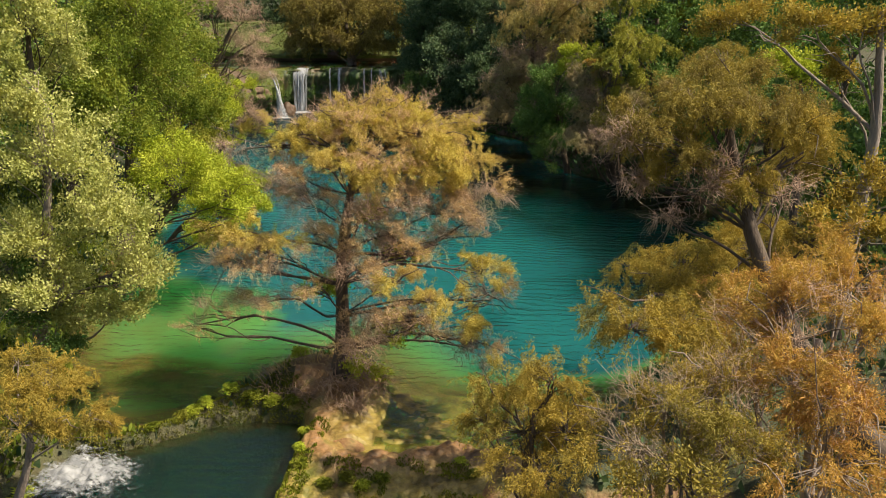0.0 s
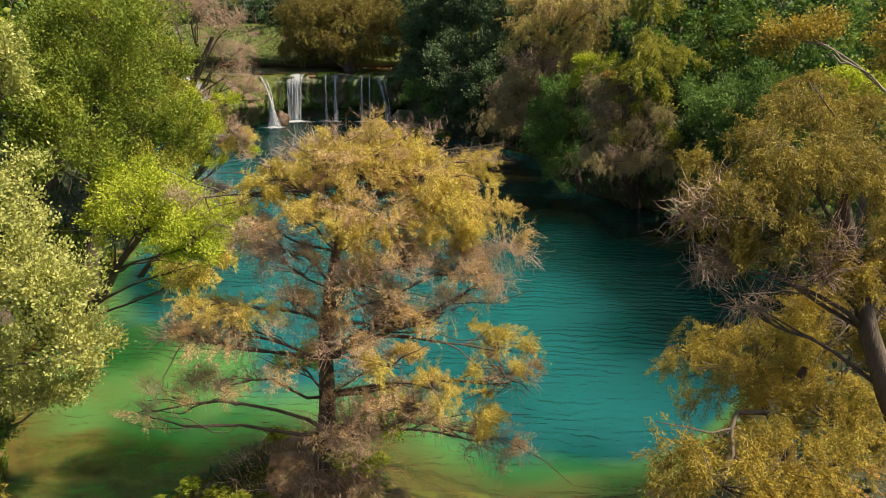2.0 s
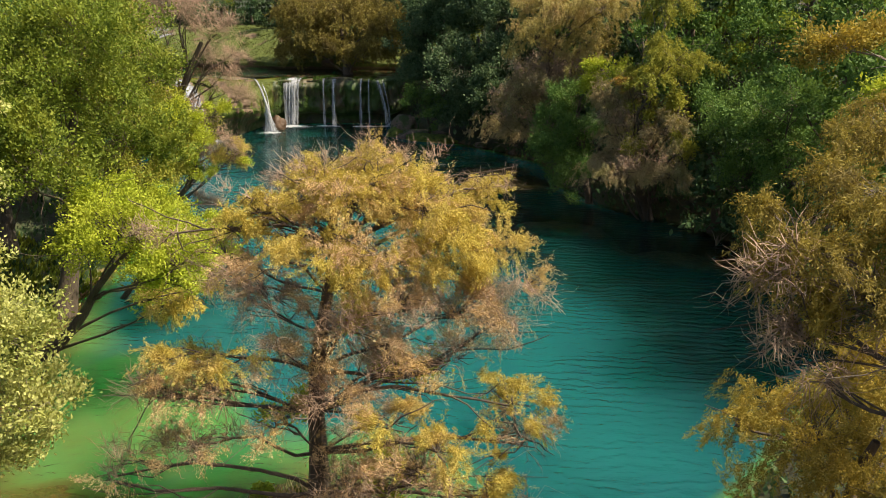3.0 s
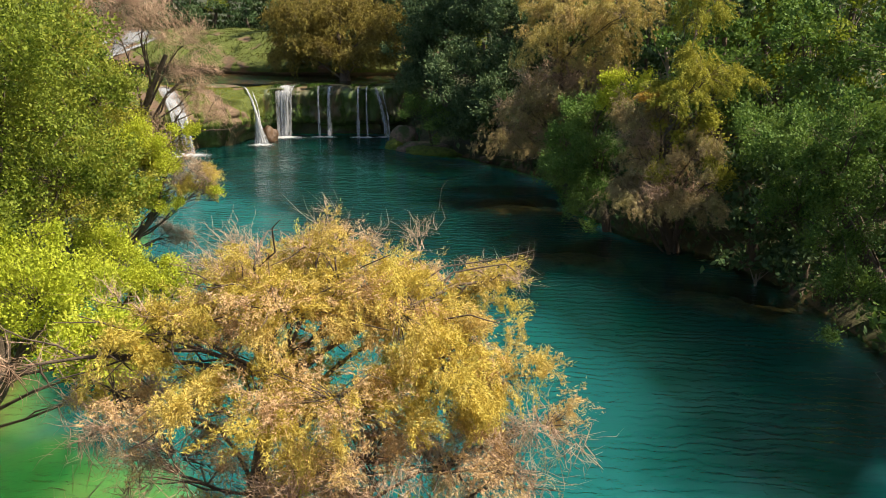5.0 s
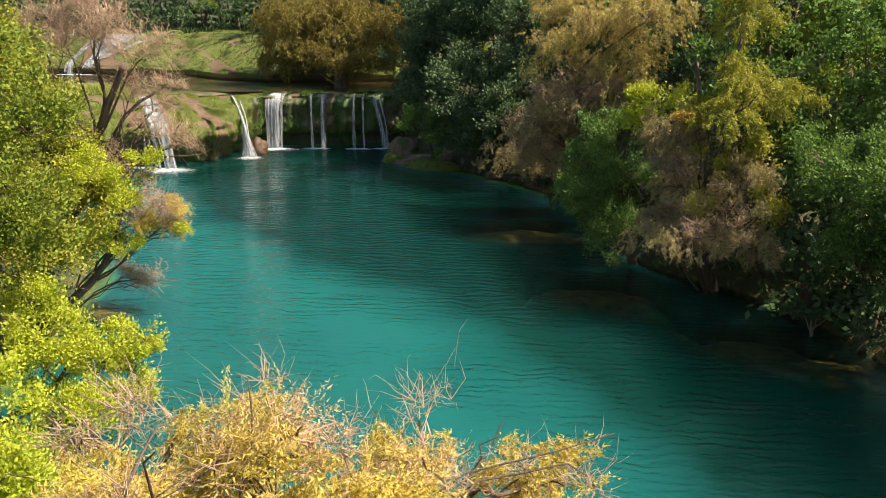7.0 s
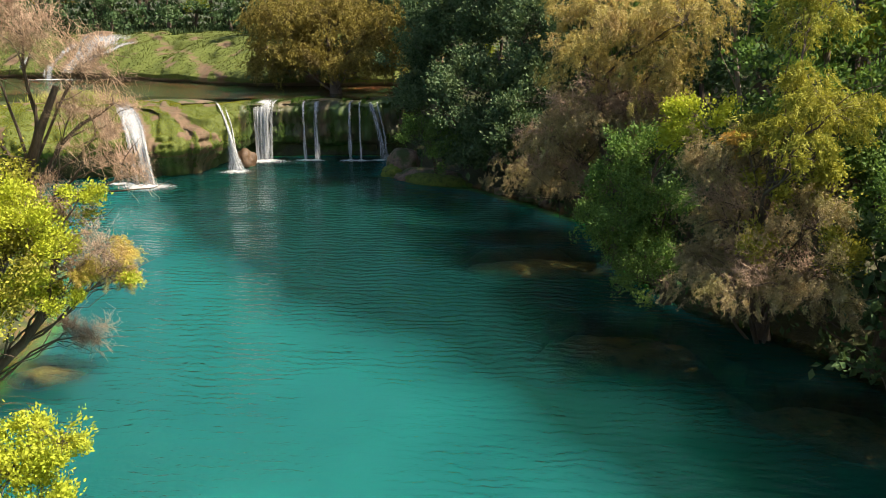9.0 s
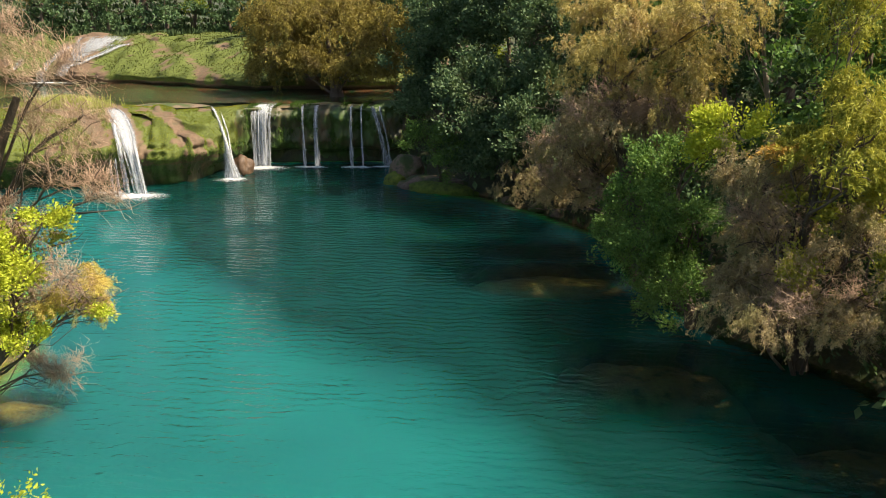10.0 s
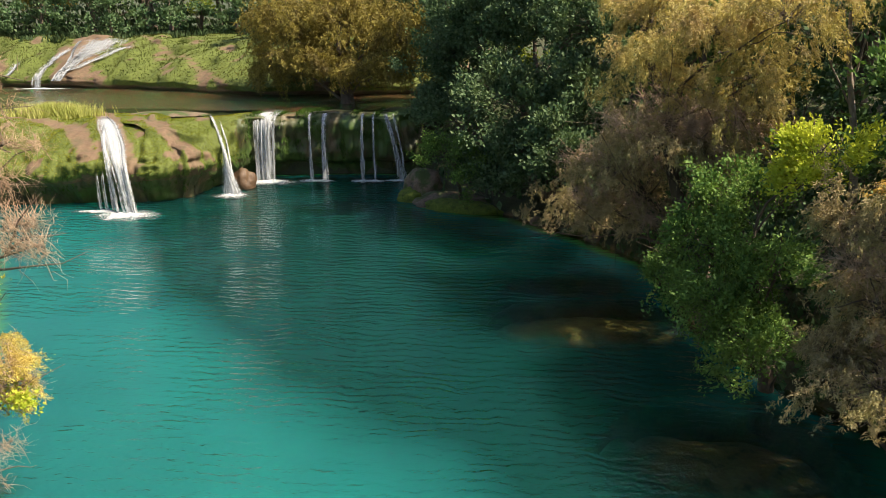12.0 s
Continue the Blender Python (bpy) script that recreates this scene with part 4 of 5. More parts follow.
for i, (bx, by, br) in enumerate(((1.6, 79.2, 0.7), (2.9, 78.4, 0.9), (4.4, 77.2, 0.8), (-0.3, 81.0, 0.6), (3.6, 79.6, 1.1))):
    boulder("grey-brown shore rock in shade", (bx, by, 0.1), (br, br * 0.8, br * 0.6), BOULDER, i * 50, 5 + i)


# ---- trees ----
def foot(x, y):
    return (x, y, float(height(x, y)))


tree("cypress_tree", "half-bare golden cypress on a mossy islet", foot(-4.0, 26.5), [
    ("crown", "cypress_open", LEAF_GOLD, [(-3.9, 27.5, 9.3, 1.0, 0.7), (-2.4, 27.8, 9.3, 1.3, 0.9), (-1.4, 27.6, 9.0, 1.1, 0.9), (-4.9, 26.6, 8.9, 0.8, 0.5), (-5.6, 26.3, 8.7, 0.7, 0.4), (-0.1, 29.3, 8.75, 0.6, 0.75), (-0.4, 28.4, 8.0, 0.9, 0.9), (0.3, 27.8, 7.7, 0.8, 0.7), (-2.1, 26.6, 7.8, 1.3, 0.9), (-0.9, 28.0, 7.2, 1.0, 1.0), (-3.4, 26.3, 8.1, 1.0, 0.7), (-3.6, 29.3, 8.9, 1.0, 0.6), (0.7, 26.0, 4.7, 0.95, 0.6), (-1.9, 25.0, 4.7, 0.9, 0.45), (-0.9, 25.0, 4.1, 0.9, 0.5), (0.1, 25.0, 3.4, 0.75, 0.55), (-5.6, 25.3, 5.9, 0.9, 0.35), (-6.9, 25.5, 5.9, 0.8, 0.3), (-4.2, 25.5, 8.3, 0.7, 0.5), (-3.0, 27.2, 9.0, 1.3, 0.8), (-4.3, 28.0, 8.4, 1.0, 0.7), (-1.5, 29.0, 8.3, 1.2, 0.8), (-0.6, 27.0, 8.2, 0.9, 0.8)], ""),
    ("twig_crown", "bare", (TWIG_PINK, 7.0, 3, 0.52, 0.009, 0.25), [(-2.0, 26.8, 5.4, 1.1, 0.6), (-0.8, 26.8, 5.3, 0.9, 0.5), (0.5, 27.5, 6.1, 0.9, 0.9), (1.1, 27.5, 7.0, 0.6, 0.7), (-0.6, 27.2, 6.3, 1.1, 0.7), (-1.9, 26.6, 6.7, 1.2, 0.7), (-3.1, 26.3, 6.2, 1.2, 0.9), (-4.6, 26.0, 6.9, 1.0, 0.7), (-5.9, 25.5, 5.2, 1.2, 0.5), (-7.2, 25.4, 5.0, 1.0, 0.5), (-7.6, 25.0, 3.8, 0.9, 0.3), (-8.2, 25.0, 3.2, 0.5, 0.2), (-6.4, 25.2, 4.0, 0.9, 0.3), (-3.2, 25.6, 4.9, 1.1, 0.6), (-3.1, 25.6, 2.6, 1.2, 0.9), (-1.5, 25.2, 3.1, 1.2, 0.6), (0.3, 25.2, 2.5, 0.9, 0.6), (1.0, 25.8, 3.9, 0.7, 0.5), (-5.7, 26.5, 7.7, 1.1, 0.4), (-6.6, 26.2, 8.6, 0.7, 0.5), (-6.0, 28.5, 6.6, 0.9, 0.5), (-4.9, 29.6, 8.8, 0.8, 0.5)], "pinkish leafless twigs"),
    ("dead_top", "bare", (TWIG_PINK, 3.4, 4, 0.42, 0.006, -0.2), [(-2.5, 28.3, 9.9, 0.8, 0.6), (-1.2, 28.7, 9.5, 0.8, 0.4), (-4.0, 29.5, 9.3, 0.6, 0.4), (-3.5, 27.0, 9.9, 0.9, 0.4), (0.1, 29.0, 9.0, 0.7, 0.6), (-5.0, 26.6, 9.3, 0.7, 0.4), (-0.6, 29.0, 8.9, 0.6, 0.4)], "thin bare twigs"),
    ("vine", "broad_near", LEAF_LIME, [(-4.7, 27.5, 3.3, 0.7, 0.55), (-1.8, 27.5, 4.6, 0.8, 0.4), (-1.7, 26.2, 2.5, 0.8, 0.45), (-3.1, 26.6, 6.3, 0.35, 0.6), (-3.4, 26.2, 1.1, 0.5, 0.4)], "lime-green climbing leaves"),
    ("dry_crown", "cypress_dry", LEAF_DRY, [(-3.6, 26.5, 5.3, 1.2, 0.7), (-2.0, 26.8, 5.5, 1.1, 0.6), (-4.7, 26.2, 5.9, 1.0, 0.5), (-0.7, 26.8, 5.4, 1.0, 0.5), (-2.6, 26.2, 3.9, 0.9, 0.5), (0.5, 27.5, 6.2, 0.9, 0.9), (1.0, 27.5, 7.0, 0.6, 0.7), (-0.6, 27.2, 6.3, 1.2, 0.7), (-1.9, 26.6, 6.8, 1.3, 0.8), (-3.1, 26.3, 6.4, 1.2, 0.9), (-4.6, 26.0, 7.2, 1.0, 0.7), (-5.9, 25.5, 5.4, 1.3, 0.5), (-7.0, 25.4, 5.3, 0.9, 0.5), (-3.2, 25.6, 4.9, 1.0, 0.6), (-3.1, 25.6, 2.6, 1.2, 0.9), (-1.3, 25.2, 3.4, 1.2, 0.5), (0.5, 25.2, 2.7, 0.9, 0.5), (0.9, 25.8, 4.1, 0.8, 0.5), (-7.6, 25.0, 3.7, 0.8, 0.25), (-6.4, 25.2, 3.9, 0.9, 0.25), (-8.2, 25.0, 3.1, 0.5, 0.2), (-4.6, 25.6, 4.3, 0.8, 0.4), (-5.7, 26.5, 8.0, 1.0, 0.4), (-2.6, 28.2, 9.7, 1.0, 0.4), (-4.4, 28.8, 8.9, 0.9, 0.5), (-3.2, 27.0, 9.2, 1.2, 0.6), (-1.4, 28.2, 8.9, 1.2, 0.6), (-4.3, 26.8, 8.6, 0.9, 0.6), (-0.3, 28.0, 8.2, 0.8, 0.7), (-2.2, 26.2, 8.2, 1.2, 0.7)], "dry pinkish-tan needles"),
], 0.28, lean=(-3.3, 27.0, 9.2), grow=1.14, attach=0.05, limb_share=0.6)
tree("cypress_tree", "golden weeping cypress leaning over the water", foot(11.5, 21.0), [
    ("crown", "cypress_near", LEAF_UMBER, [(4.4, 20.8, 10.2, 0.9, 0.7), (5.6, 21.0, 10.8, 1.2, 0.7), (7.2, 21.5, 10.4, 1.3, 0.8), (5.2, 20.5, 9.6, 0.9, 0.5), (4.7, 21.0, 9.2, 0.5, 0.4), (8.6, 23.0, 8.8, 0.9, 0.7), (7.1, 24.0, 11.1, 1.3, 0.7)], ""),
    # brighter leaf colour here stands for sunlight, the umber crown for shade
    ("hanging_crown", "cypress_near", LEAF_OCHRE, [(6.8, 20.5, 8.9, 0.6, 0.8), (8.7, 22.0, 9.7, 1.0, 0.8), (8.0, 20.8, 10.2, 0.6, 0.5)], "hanging boughs with sunlight put in as brighter yellow"),
    ("twig_crown", "bare", (TWIG_PINK, 6.0, 4, 0.55, 0.010, 0.4), [(4.6, 20.8, 8.9, 0.7, 0.6), (5.8, 20.6, 9.1, 0.9, 0.6), (5.3, 21.5, 7.9, 0.5, 0.4), (4.1, 20.5, 9.9, 0.6, 0.8), (7.9, 21.5, 8.5, 0.8, 0.7)], "bare drooping twigs"),
], 0.38, lean=(6.3, 21.0, 10.2), attach=0.08, grow=1.15)
tree("cypress_tree", "dense golden cypress at the pool's edge", foot(7.5, 23.0), [
    ("crown", "cypress_near", LEAF_OCHRE, [(6.2, 23.5, 5.5, 1.7, 0.7), (4.8, 23.6, 5.8, 0.4, 0.4), (8.0, 26.0, 5.0, 1.1, 0.7), (3.8, 18.0, 6.5, 0.8, 0.6), (5.2, 19.0, 6.1, 1.3, 0.8), (9.1, 25.5, 5.9, 1.4, 0.8), (9.8, 24.0, 6.5, 0.9, 0.6), (6.8, 21.0, 5.9, 1.3, 0.7)], ""),
], 0.3, grow=1.2)
tree("cypress_tree", "orange autumn cypress on the near bank", foot(6.4, 14.2), [
    ("crown", "cypress_tiny", LEAF_ORANGE, [(5.8, 15.0, 8.2, 0.9, 0.7), (6.9, 15.5, 8.4, 0.8, 0.8), (6.0, 13.2, 7.8, 0.7, 0.7), (5.3, 13.5, 7.6, 0.7, 0.5), (6.3, 13.5, 8.5, 0.5, 0.6), (5.4, 12.2, 7.2, 0.8, 0.4), (5.5, 15.5, 7.3, 0.6, 0.5)], ""),
    ("twig_crown", "bare", (TWIG_PINK, 4.0, 5, 0.40, 0.006, 0.0), [(5.4, 14.5, 8.0, 0.8, 0.7), (5.7, 13.0, 7.8, 0.8, 0.7), (6.7, 14.5, 8.4, 0.6, 0.7), (4.9, 13.8, 7.3, 0.6, 0.6)], "bare pinkish twigs"),
], 0.26, BARK_PALE, grow=1.25)
tree("bare_tree", "pale leafless tree with fine branching twigs", foot(4.0, 13.2), [
    ("twig_crown", "bare", (TWIG_PALE, 4.5, 5, 0.42, 0.006, -0.3), [(3.5, 13.3, 7.4, 0.8, 0.6), (4.5, 14.0, 7.4, 0.7, 0.6), (3.0, 13.0, 6.8, 0.7, 0.4), (4.2, 12.5, 7.2, 0.6, 0.5)], ""),
    ("crown", "cypress_tiny", LEAF_OCHRE, [(3.5, 13.3, 7.4, 0.8, 0.6), (4.5, 14.0, 7.4, 0.7, 0.6), (3.0, 13.0, 6.8, 0.7, 0.4), (4.2, 12.5, 7.2, 0.6, 0.5)], "sparse yellow leaves"),
], 0.16, BARK_PALE, grow=1.2)
tree("cypress_tree", "small yellow-green cypress beside the slab", foot(1.8, 15.9), [
    ("crown", "cypress_tiny", LEAF_OCHRE, [(1.3, 16.4, 5.9, 0.7, 0.5), (2.1, 16.0, 6.3, 0.7, 0.6), (1.6, 16.0, 5.2, 1.0, 0.6), (2.3, 15.5, 5.5, 0.7, 0.7), (0.9, 16.5, 5.1, 0.5, 0.5), (1.9, 15.0, 5.0, 0.8, 0.4)], ""),
], 0.2, grow=1.15)
tree("leafy_bush", "yellow-leaved bush on the near bank", foot(3.4, 11.6), [
    ("crown", "broad_fine", LEAF_OCHRE, [(3.5, 12.0, 7.1, 0.4, 0.3), (2.9, 12.0, 6.8, 0.4, 0.2)], ""),
], 0.1)
tree("tall_tree", "tall pale-trunked tree with thin yellow leaves", foot(12.5, 26.6), [
    ("crown", "broad_near", LEAF_OCHRE, [(10.3, 27.0, 12.2, 1.2, 0.7), (11.7, 27.0, 12.0, 1.0, 0.8), (9.5, 32.0, 12.1, 1.4, 0.8), (11.6, 28.0, 10.8, 0.7, 0.7), (11.2, 24.0, 8.0, 0.9, 0.9), (10.6, 23.0, 7.3, 1.0, 0.7)], ""),
], 0.3, BARK_PALE, (12.1, 27.0, 12.6))
tree("leafy_tree", "fresh green tree behind the golden cypresses", foot(14.5, 36.5), [
    ("crown", "broad", LEAF_LIME, [(13.2, 36.0, 10.4, 1.3, 0.9), (14.2, 36.0, 9.8, 1.0, 0.8)], ""),
], 0.25)
tree("leafy_tree", "large fresh green tree overhanging the shore", foot(17.2, 47.0), [
    ("crown", "broad", LEAF_GREEN, [(13.3, 48.0, 7.3, 1.9, 1.6), (14.4, 47.0, 5.5, 1.5, 1.7), (13.4, 50.0, 4.4, 1.3, 1.4), (14.6, 45.5, 2.2, 1.2, 1.6), (14.1, 47.5, 3.5, 1.3, 1.1), (12.5, 52.0, 7.4, 1.5, 1.5), (13.8, 46.0, 8.7, 1.2, 1.2)], ""),
], 0.4, grow=1.15)
tree("cypress_tree", "yellow cypress overgrown with vines on the far bank", foot(10.5, 57.5), [
    ("crown", "cypress", LEAF_YELLOW, [(10.3, 57.5, 12.3, 1.1, 1.3), (10.1, 56.0, 10.2, 0.9, 1.3), (10.2, 54.0, 10.0, 1.0, 0.9), (8.5, 52.6, 8.8, 0.5, 0.4), (8.8, 56.0, 8.9, 1.0, 0.9), (11.6, 56.0, 9.6, 1.2, 0.8), (9.4, 54.6, 9.0, 0.9, 0.7), (11.0, 58.5, 13.6, 0.9, 1.0)], ""),
    ("orange_spray", "cypress", LEAF_ORANGE, [(8.2, 55.6, 8.6, 0.5, 0.35)], "orange withered spray"),
    ("vine", "broad", LEAF_YELLOW, [(10.8, 54.5, 7.0, 0.5, 1.4), (9.3, 55.6, 6.9, 0.6, 0.9), (10.9, 53.2, 5.0, 0.6, 0.9), (8.3, 54.6, 5.2, 0.5, 0.6)], "yellow-green climbing leaves"),
    ("lower_crown", "cypress_mid", LEAF_BROWN, [(7.6, 56.5, 7.1, 1.3, 1.4), (8.0, 54.8, 3.5, 1.9, 0.9), (9.6, 54.0, 3.7, 1.3, 0.9), (7.4, 57.0, 3.5, 1.1, 1.1), (8.5, 56.5, 5.0, 1.6, 1.2), (10.3, 54.0, 5.9, 1.3, 1.2), (10.2, 52.5, 3.9, 1.1, 0.8)], "brown drooping lower boughs"),
    ("twig_crown", "bare", (TWIG_PINK, 2.8, 5, 0.7, 0.011, 0.3), [(7.6, 56.2, 6.2, 1.5, 1.4), (9.0, 54.4, 4.4, 1.8, 1.0), (8.6, 56.0, 3.2, 1.6, 1.0)], "greyish bare drooping twigs"),
], 0.4, grow=1.35)
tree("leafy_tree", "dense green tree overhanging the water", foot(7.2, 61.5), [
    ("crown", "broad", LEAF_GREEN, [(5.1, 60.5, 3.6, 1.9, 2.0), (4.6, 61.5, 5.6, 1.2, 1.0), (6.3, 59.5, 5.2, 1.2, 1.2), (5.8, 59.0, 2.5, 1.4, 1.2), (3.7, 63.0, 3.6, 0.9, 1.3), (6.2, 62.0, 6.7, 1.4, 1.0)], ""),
    # lime leaves put the sunlight on this top into its colour
    ("upper_crown", "broad", LEAF_LIME, [(7.3, 59.5, 8.9, 1.0, 0.8), (7.0, 60.0, 7.8, 1.0, 0.8)], "top coloured lime-green for sunlight"),
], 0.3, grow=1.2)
tree("cypress_tree", "tall golden cypress with brown hanging skirts", foot(6.8, 69.5), [
    ("crown", "cypress", LEAF_STRAW, [(3.7, 69.0, 10.2, 1.8, 1.7), (5.8, 68.5, 11.7, 1.9, 1.5), (7.9, 66.0, 12.3, 1.9, 1.3), (7.2, 67.0, 10.1, 1.7, 1.6), (4.1, 71.0, 12.4, 1.7, 1.2), (6.8, 67.0, 8.8, 1.5, 1.1)], ""),
    ("lower_crown", "cypress", LEAF_BROWN, [(4.6, 69.5, 7.0, 2.8, 1.5), (2.7, 71.0, 5.6, 1.8, 1.5), (6.6, 68.0, 6.8, 1.7, 1.1), (1.8, 75.0, 2.4, 2.1, 1.2), (3.4, 71.0, 3.4, 1.9, 1.3)], "dry brown hanging boughs"),
    ("twig_crown", "bare", (TWIG_PINK, 2.6, 5, 0.8, 0.013, 0.3), [(4.6, 69.0, 8.2, 2.4, 1.2), (2.7, 70.5, 6.2, 1.8, 1.3), (6.4, 67.4, 8.0, 1.6, 1.2), (3.4, 70.5, 4.2, 1.9, 1.2)], "pale bare drooping twigs"),
], 0.45, grow=1.3)
tree("bare_tree", "pale-limbed tree standing behind the golden cypress", foot(12.0, 68.5), [
    ("twig_crown", "bare", (TWIG_PALE, 2.4, 4, 0.8, 0.012, -0.2), [(10.6, 68.0, 12.6, 1.2, 0.9), (11.4, 68.0, 13.8, 1.1, 0.8), (9.9, 68.2, 11.6, 0.8, 0.6)], ""),
], 0.22, BARK_PALE, (10.7, 68.0, 13.6))
tree("leafy_tree", "dark evergreen tree on the shaded bank", foot(0.5, 83.5), [
    ("crown", "broad_far", LEAF_EVERGREEN, [(-1.6, 80.0, 7.1, 2.6, 2.6), (-4.4, 88.0, 10.6, 2.5, 2.7), (-0.3, 85.0, 11.0, 3.0, 2.8), (0.7, 76.0, 5.6, 2.1, 1.7), (2.5, 78.0, 8.1, 2.1, 2.1), (-1.0, 79.0, 4.4, 2.2, 1.8), (2.1, 80.0, 11.4, 2.1, 2.1)], ""),
], 0.45, grow=1.25)
tree("leafy_tree", "dark evergreen tree beside the falls", foot(-5.0, 88.5), [
    ("crown", "broad_far", LEAF_EVERGREEN, [(-6.2, 88.0, 5.6, 2.2, 1.9), (-5.9, 90.0, 8.4, 2.2, 2.2), (-2.9, 82.0, 3.0, 2.4, 1.6)], ""),
], 0.35, grow=1.3)
tree("leafy_bush", "green bush behind the shore boulder", foot(-5.3, 84.5), [
    ("crown", "broad", LEAF_GREEN, [(-5.8, 81.5, 4.1, 1.9, 1.6), (-4.4, 80.5, 2.9, 1.5, 1.2)], ""),
], 0.15)
tree("cypress_tree", "broad yellow-brown cypress above the falls", (-15.5, 98.6, 4.0), [
    ("crown", "cypress_far", LEAF_DRAB, [(-20.7, 101.0, 10.4, 3.9, 2.8), (-15.7, 102.0, 10.4, 4.4, 2.9), (-10.8, 99.0, 9.5, 3.0, 3.0), (-18.4, 99.5, 7.8, 3.8, 1.8), (-12.5, 98.0, 7.2, 3.5, 1.7), (-22.0, 101.0, 7.4, 2.6, 2.1), (-16.5, 104.0, 11.8, 4.8, 2.1)], ""),
], 0.6, grow=1.1)
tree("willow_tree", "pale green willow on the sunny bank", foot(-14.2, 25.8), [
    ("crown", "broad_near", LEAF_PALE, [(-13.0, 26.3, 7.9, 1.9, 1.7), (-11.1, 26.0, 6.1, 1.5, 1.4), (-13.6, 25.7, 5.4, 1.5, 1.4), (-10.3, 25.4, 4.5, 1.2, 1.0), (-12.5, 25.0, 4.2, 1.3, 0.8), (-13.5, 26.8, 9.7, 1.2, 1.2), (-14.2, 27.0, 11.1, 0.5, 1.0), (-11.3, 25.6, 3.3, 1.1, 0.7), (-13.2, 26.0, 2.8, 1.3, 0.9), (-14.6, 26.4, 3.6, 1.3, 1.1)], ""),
    # inner leaves take a darker green that paints their shade
    ("shaded_crown", "broad_near", LEAF_GREEN, [(-14.4, 25.6, 4.6, 1.1, 0.9), (-14.0, 25.3, 3.0, 0.9, 0.8), (-13.0, 24.9, 2.2, 0.9, 0.5)], "inner leaves coloured darker green for shade"),
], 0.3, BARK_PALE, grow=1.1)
tree("leafy_tree", "bright green tree on the sunny bank", foot(-19.0, 35.5), [
    ("crown", "broad", LEAF_PALE, [(-17.3, 34.0, 11.6, 1.7, 1.5), (-17.9, 34.0, 13.3, 2.0, 1.3), (-16.9, 35.0, 10.0, 1.2, 1.2)], ""),
], 0.3)
tree("leafy_tree", "deep green tree on the sunny bank", foot(-18.6, 41.0), [
    ("crown", "broad", LEAF_OLIVE, [(-17.1, 41.0, 9.7, 2.5, 2.6), (-15.4, 42.5, 7.2, 2.2, 1.9), (-15.9, 36.5, 7.1, 1.5, 1.5), (-16.3, 42.0, 12.0, 2.5, 1.5), (-16.4, 37.0, 8.3, 1.3, 1.5), (-15.5, 46.0, 9.5, 1.3, 1.9)], ""),
], 0.4, grow=1.2)
tree("leafy_tree", "vivid lime-green tree leaning over the water", foot(-17.8, 37.2), [
    ("crown", "broad_near", LEAF_LIME, [(-12.2, 35.0, 5.6, 1.8, 1.7), (-9.8, 33.5, 5.1, 1.4, 1.1), (-14.0, 37.5, 6.3, 1.3, 1.0), (-11.1, 35.0, 4.2, 1.5, 1.1), (-14.4, 36.0, 4.9, 1.0, 1.4)], ""),
    ("lower_crown", "cypress", LEAF_GOLD, [(-11.6, 36.0, 2.7, 1.5, 0.8), (-10.3, 36.5, 3.2, 1.0, 0.8)], "yellowing lower boughs"),
], 0.28)
tree("leafy_tree", "sunlit green tree on the inner bank", foot(-20.5, 49.5), [
    ("crown", "broad", LEAF_YELLOW, [(-18.5, 49.0, 10.6, 1.9, 2.5), (-17.0, 49.5, 6.2, 1.8, 1.7), (-18.1, 50.5, 8.3, 1.8, 1.7), (-16.5, 52.3, 6.3, 1.1, 1.0), (-18.1, 47.0, 5.2, 1.7, 1.4), (-16.7, 48.0, 4.4, 1.4, 1.1), (-19.8, 49.0, 7.9, 1.6, 1.8)], ""),
], 0.4, grow=1.15)
tree("leafy_tree", "yellow-green tree with dead twigs over the water", foot(-19.8, 50.8), [
    ("crown", "broad_near", LEAF_LIME, [(-15.7, 50.0, 7.0, 1.4, 1.2), (-14.7, 50.3, 6.1, 1.0, 0.9), (-16.2, 50.0, 4.7, 1.3, 1.1), (-15.2, 50.5, 4.1, 0.8, 0.6), (-13.8, 51.0, 4.9, 0.8, 0.2), (-14.3, 51.0, 7.6, 0.7, 0.5)], ""),
    ("twig_crown", "bare", (TWIG_PINK, 6.0, 4, 0.6, 0.010, 0.1), [(-14.0, 51.0, 5.9, 1.2, 0.9), (-13.8, 51.5, 4.9, 1.1, 0.7), (-15.0, 50.8, 5.2, 1.1, 0.9), (-15.1, 52.0, 2.1, 1.2, 0.6), (-16.3, 52.0, 2.3, 1.2, 0.7), (-15.1, 51.5, 6.9, 0.9, 0.8)], "pinkish dead twigs"),
    ("autumn_crown", "cypress_near", LEAF_GOLD, [(-13.7, 51.0, 5.6, 0.9, 0.5), (-13.4, 51.3, 4.7, 0.7, 0.4), (-14.6, 50.8, 5.0, 0.8, 0.5)], "yellow-orange leaf sprays"),
], 0.25)
tree("leafy_bush", "lime-green bush overhanging the pool", foot(-17.8, 43.0), [
    ("crown", "broad_near", LEAF_LIME, [(-13.6, 42.0, 3.8, 1.4, 1.3), (-12.3, 43.0, 2.9, 1.3, 1.1), (-12.8, 41.0, 1.9, 1.8, 1.3), (-13.7, 40.0, 1.0, 1.3, 1.0), (-11.5, 43.5, 3.5, 0.8, 0.7), (-15.2, 44.0, 4.4, 1.3, 0.9), (-11.6, 42.5, 2.1, 1.1, 0.9)], ""),
], 0.18)
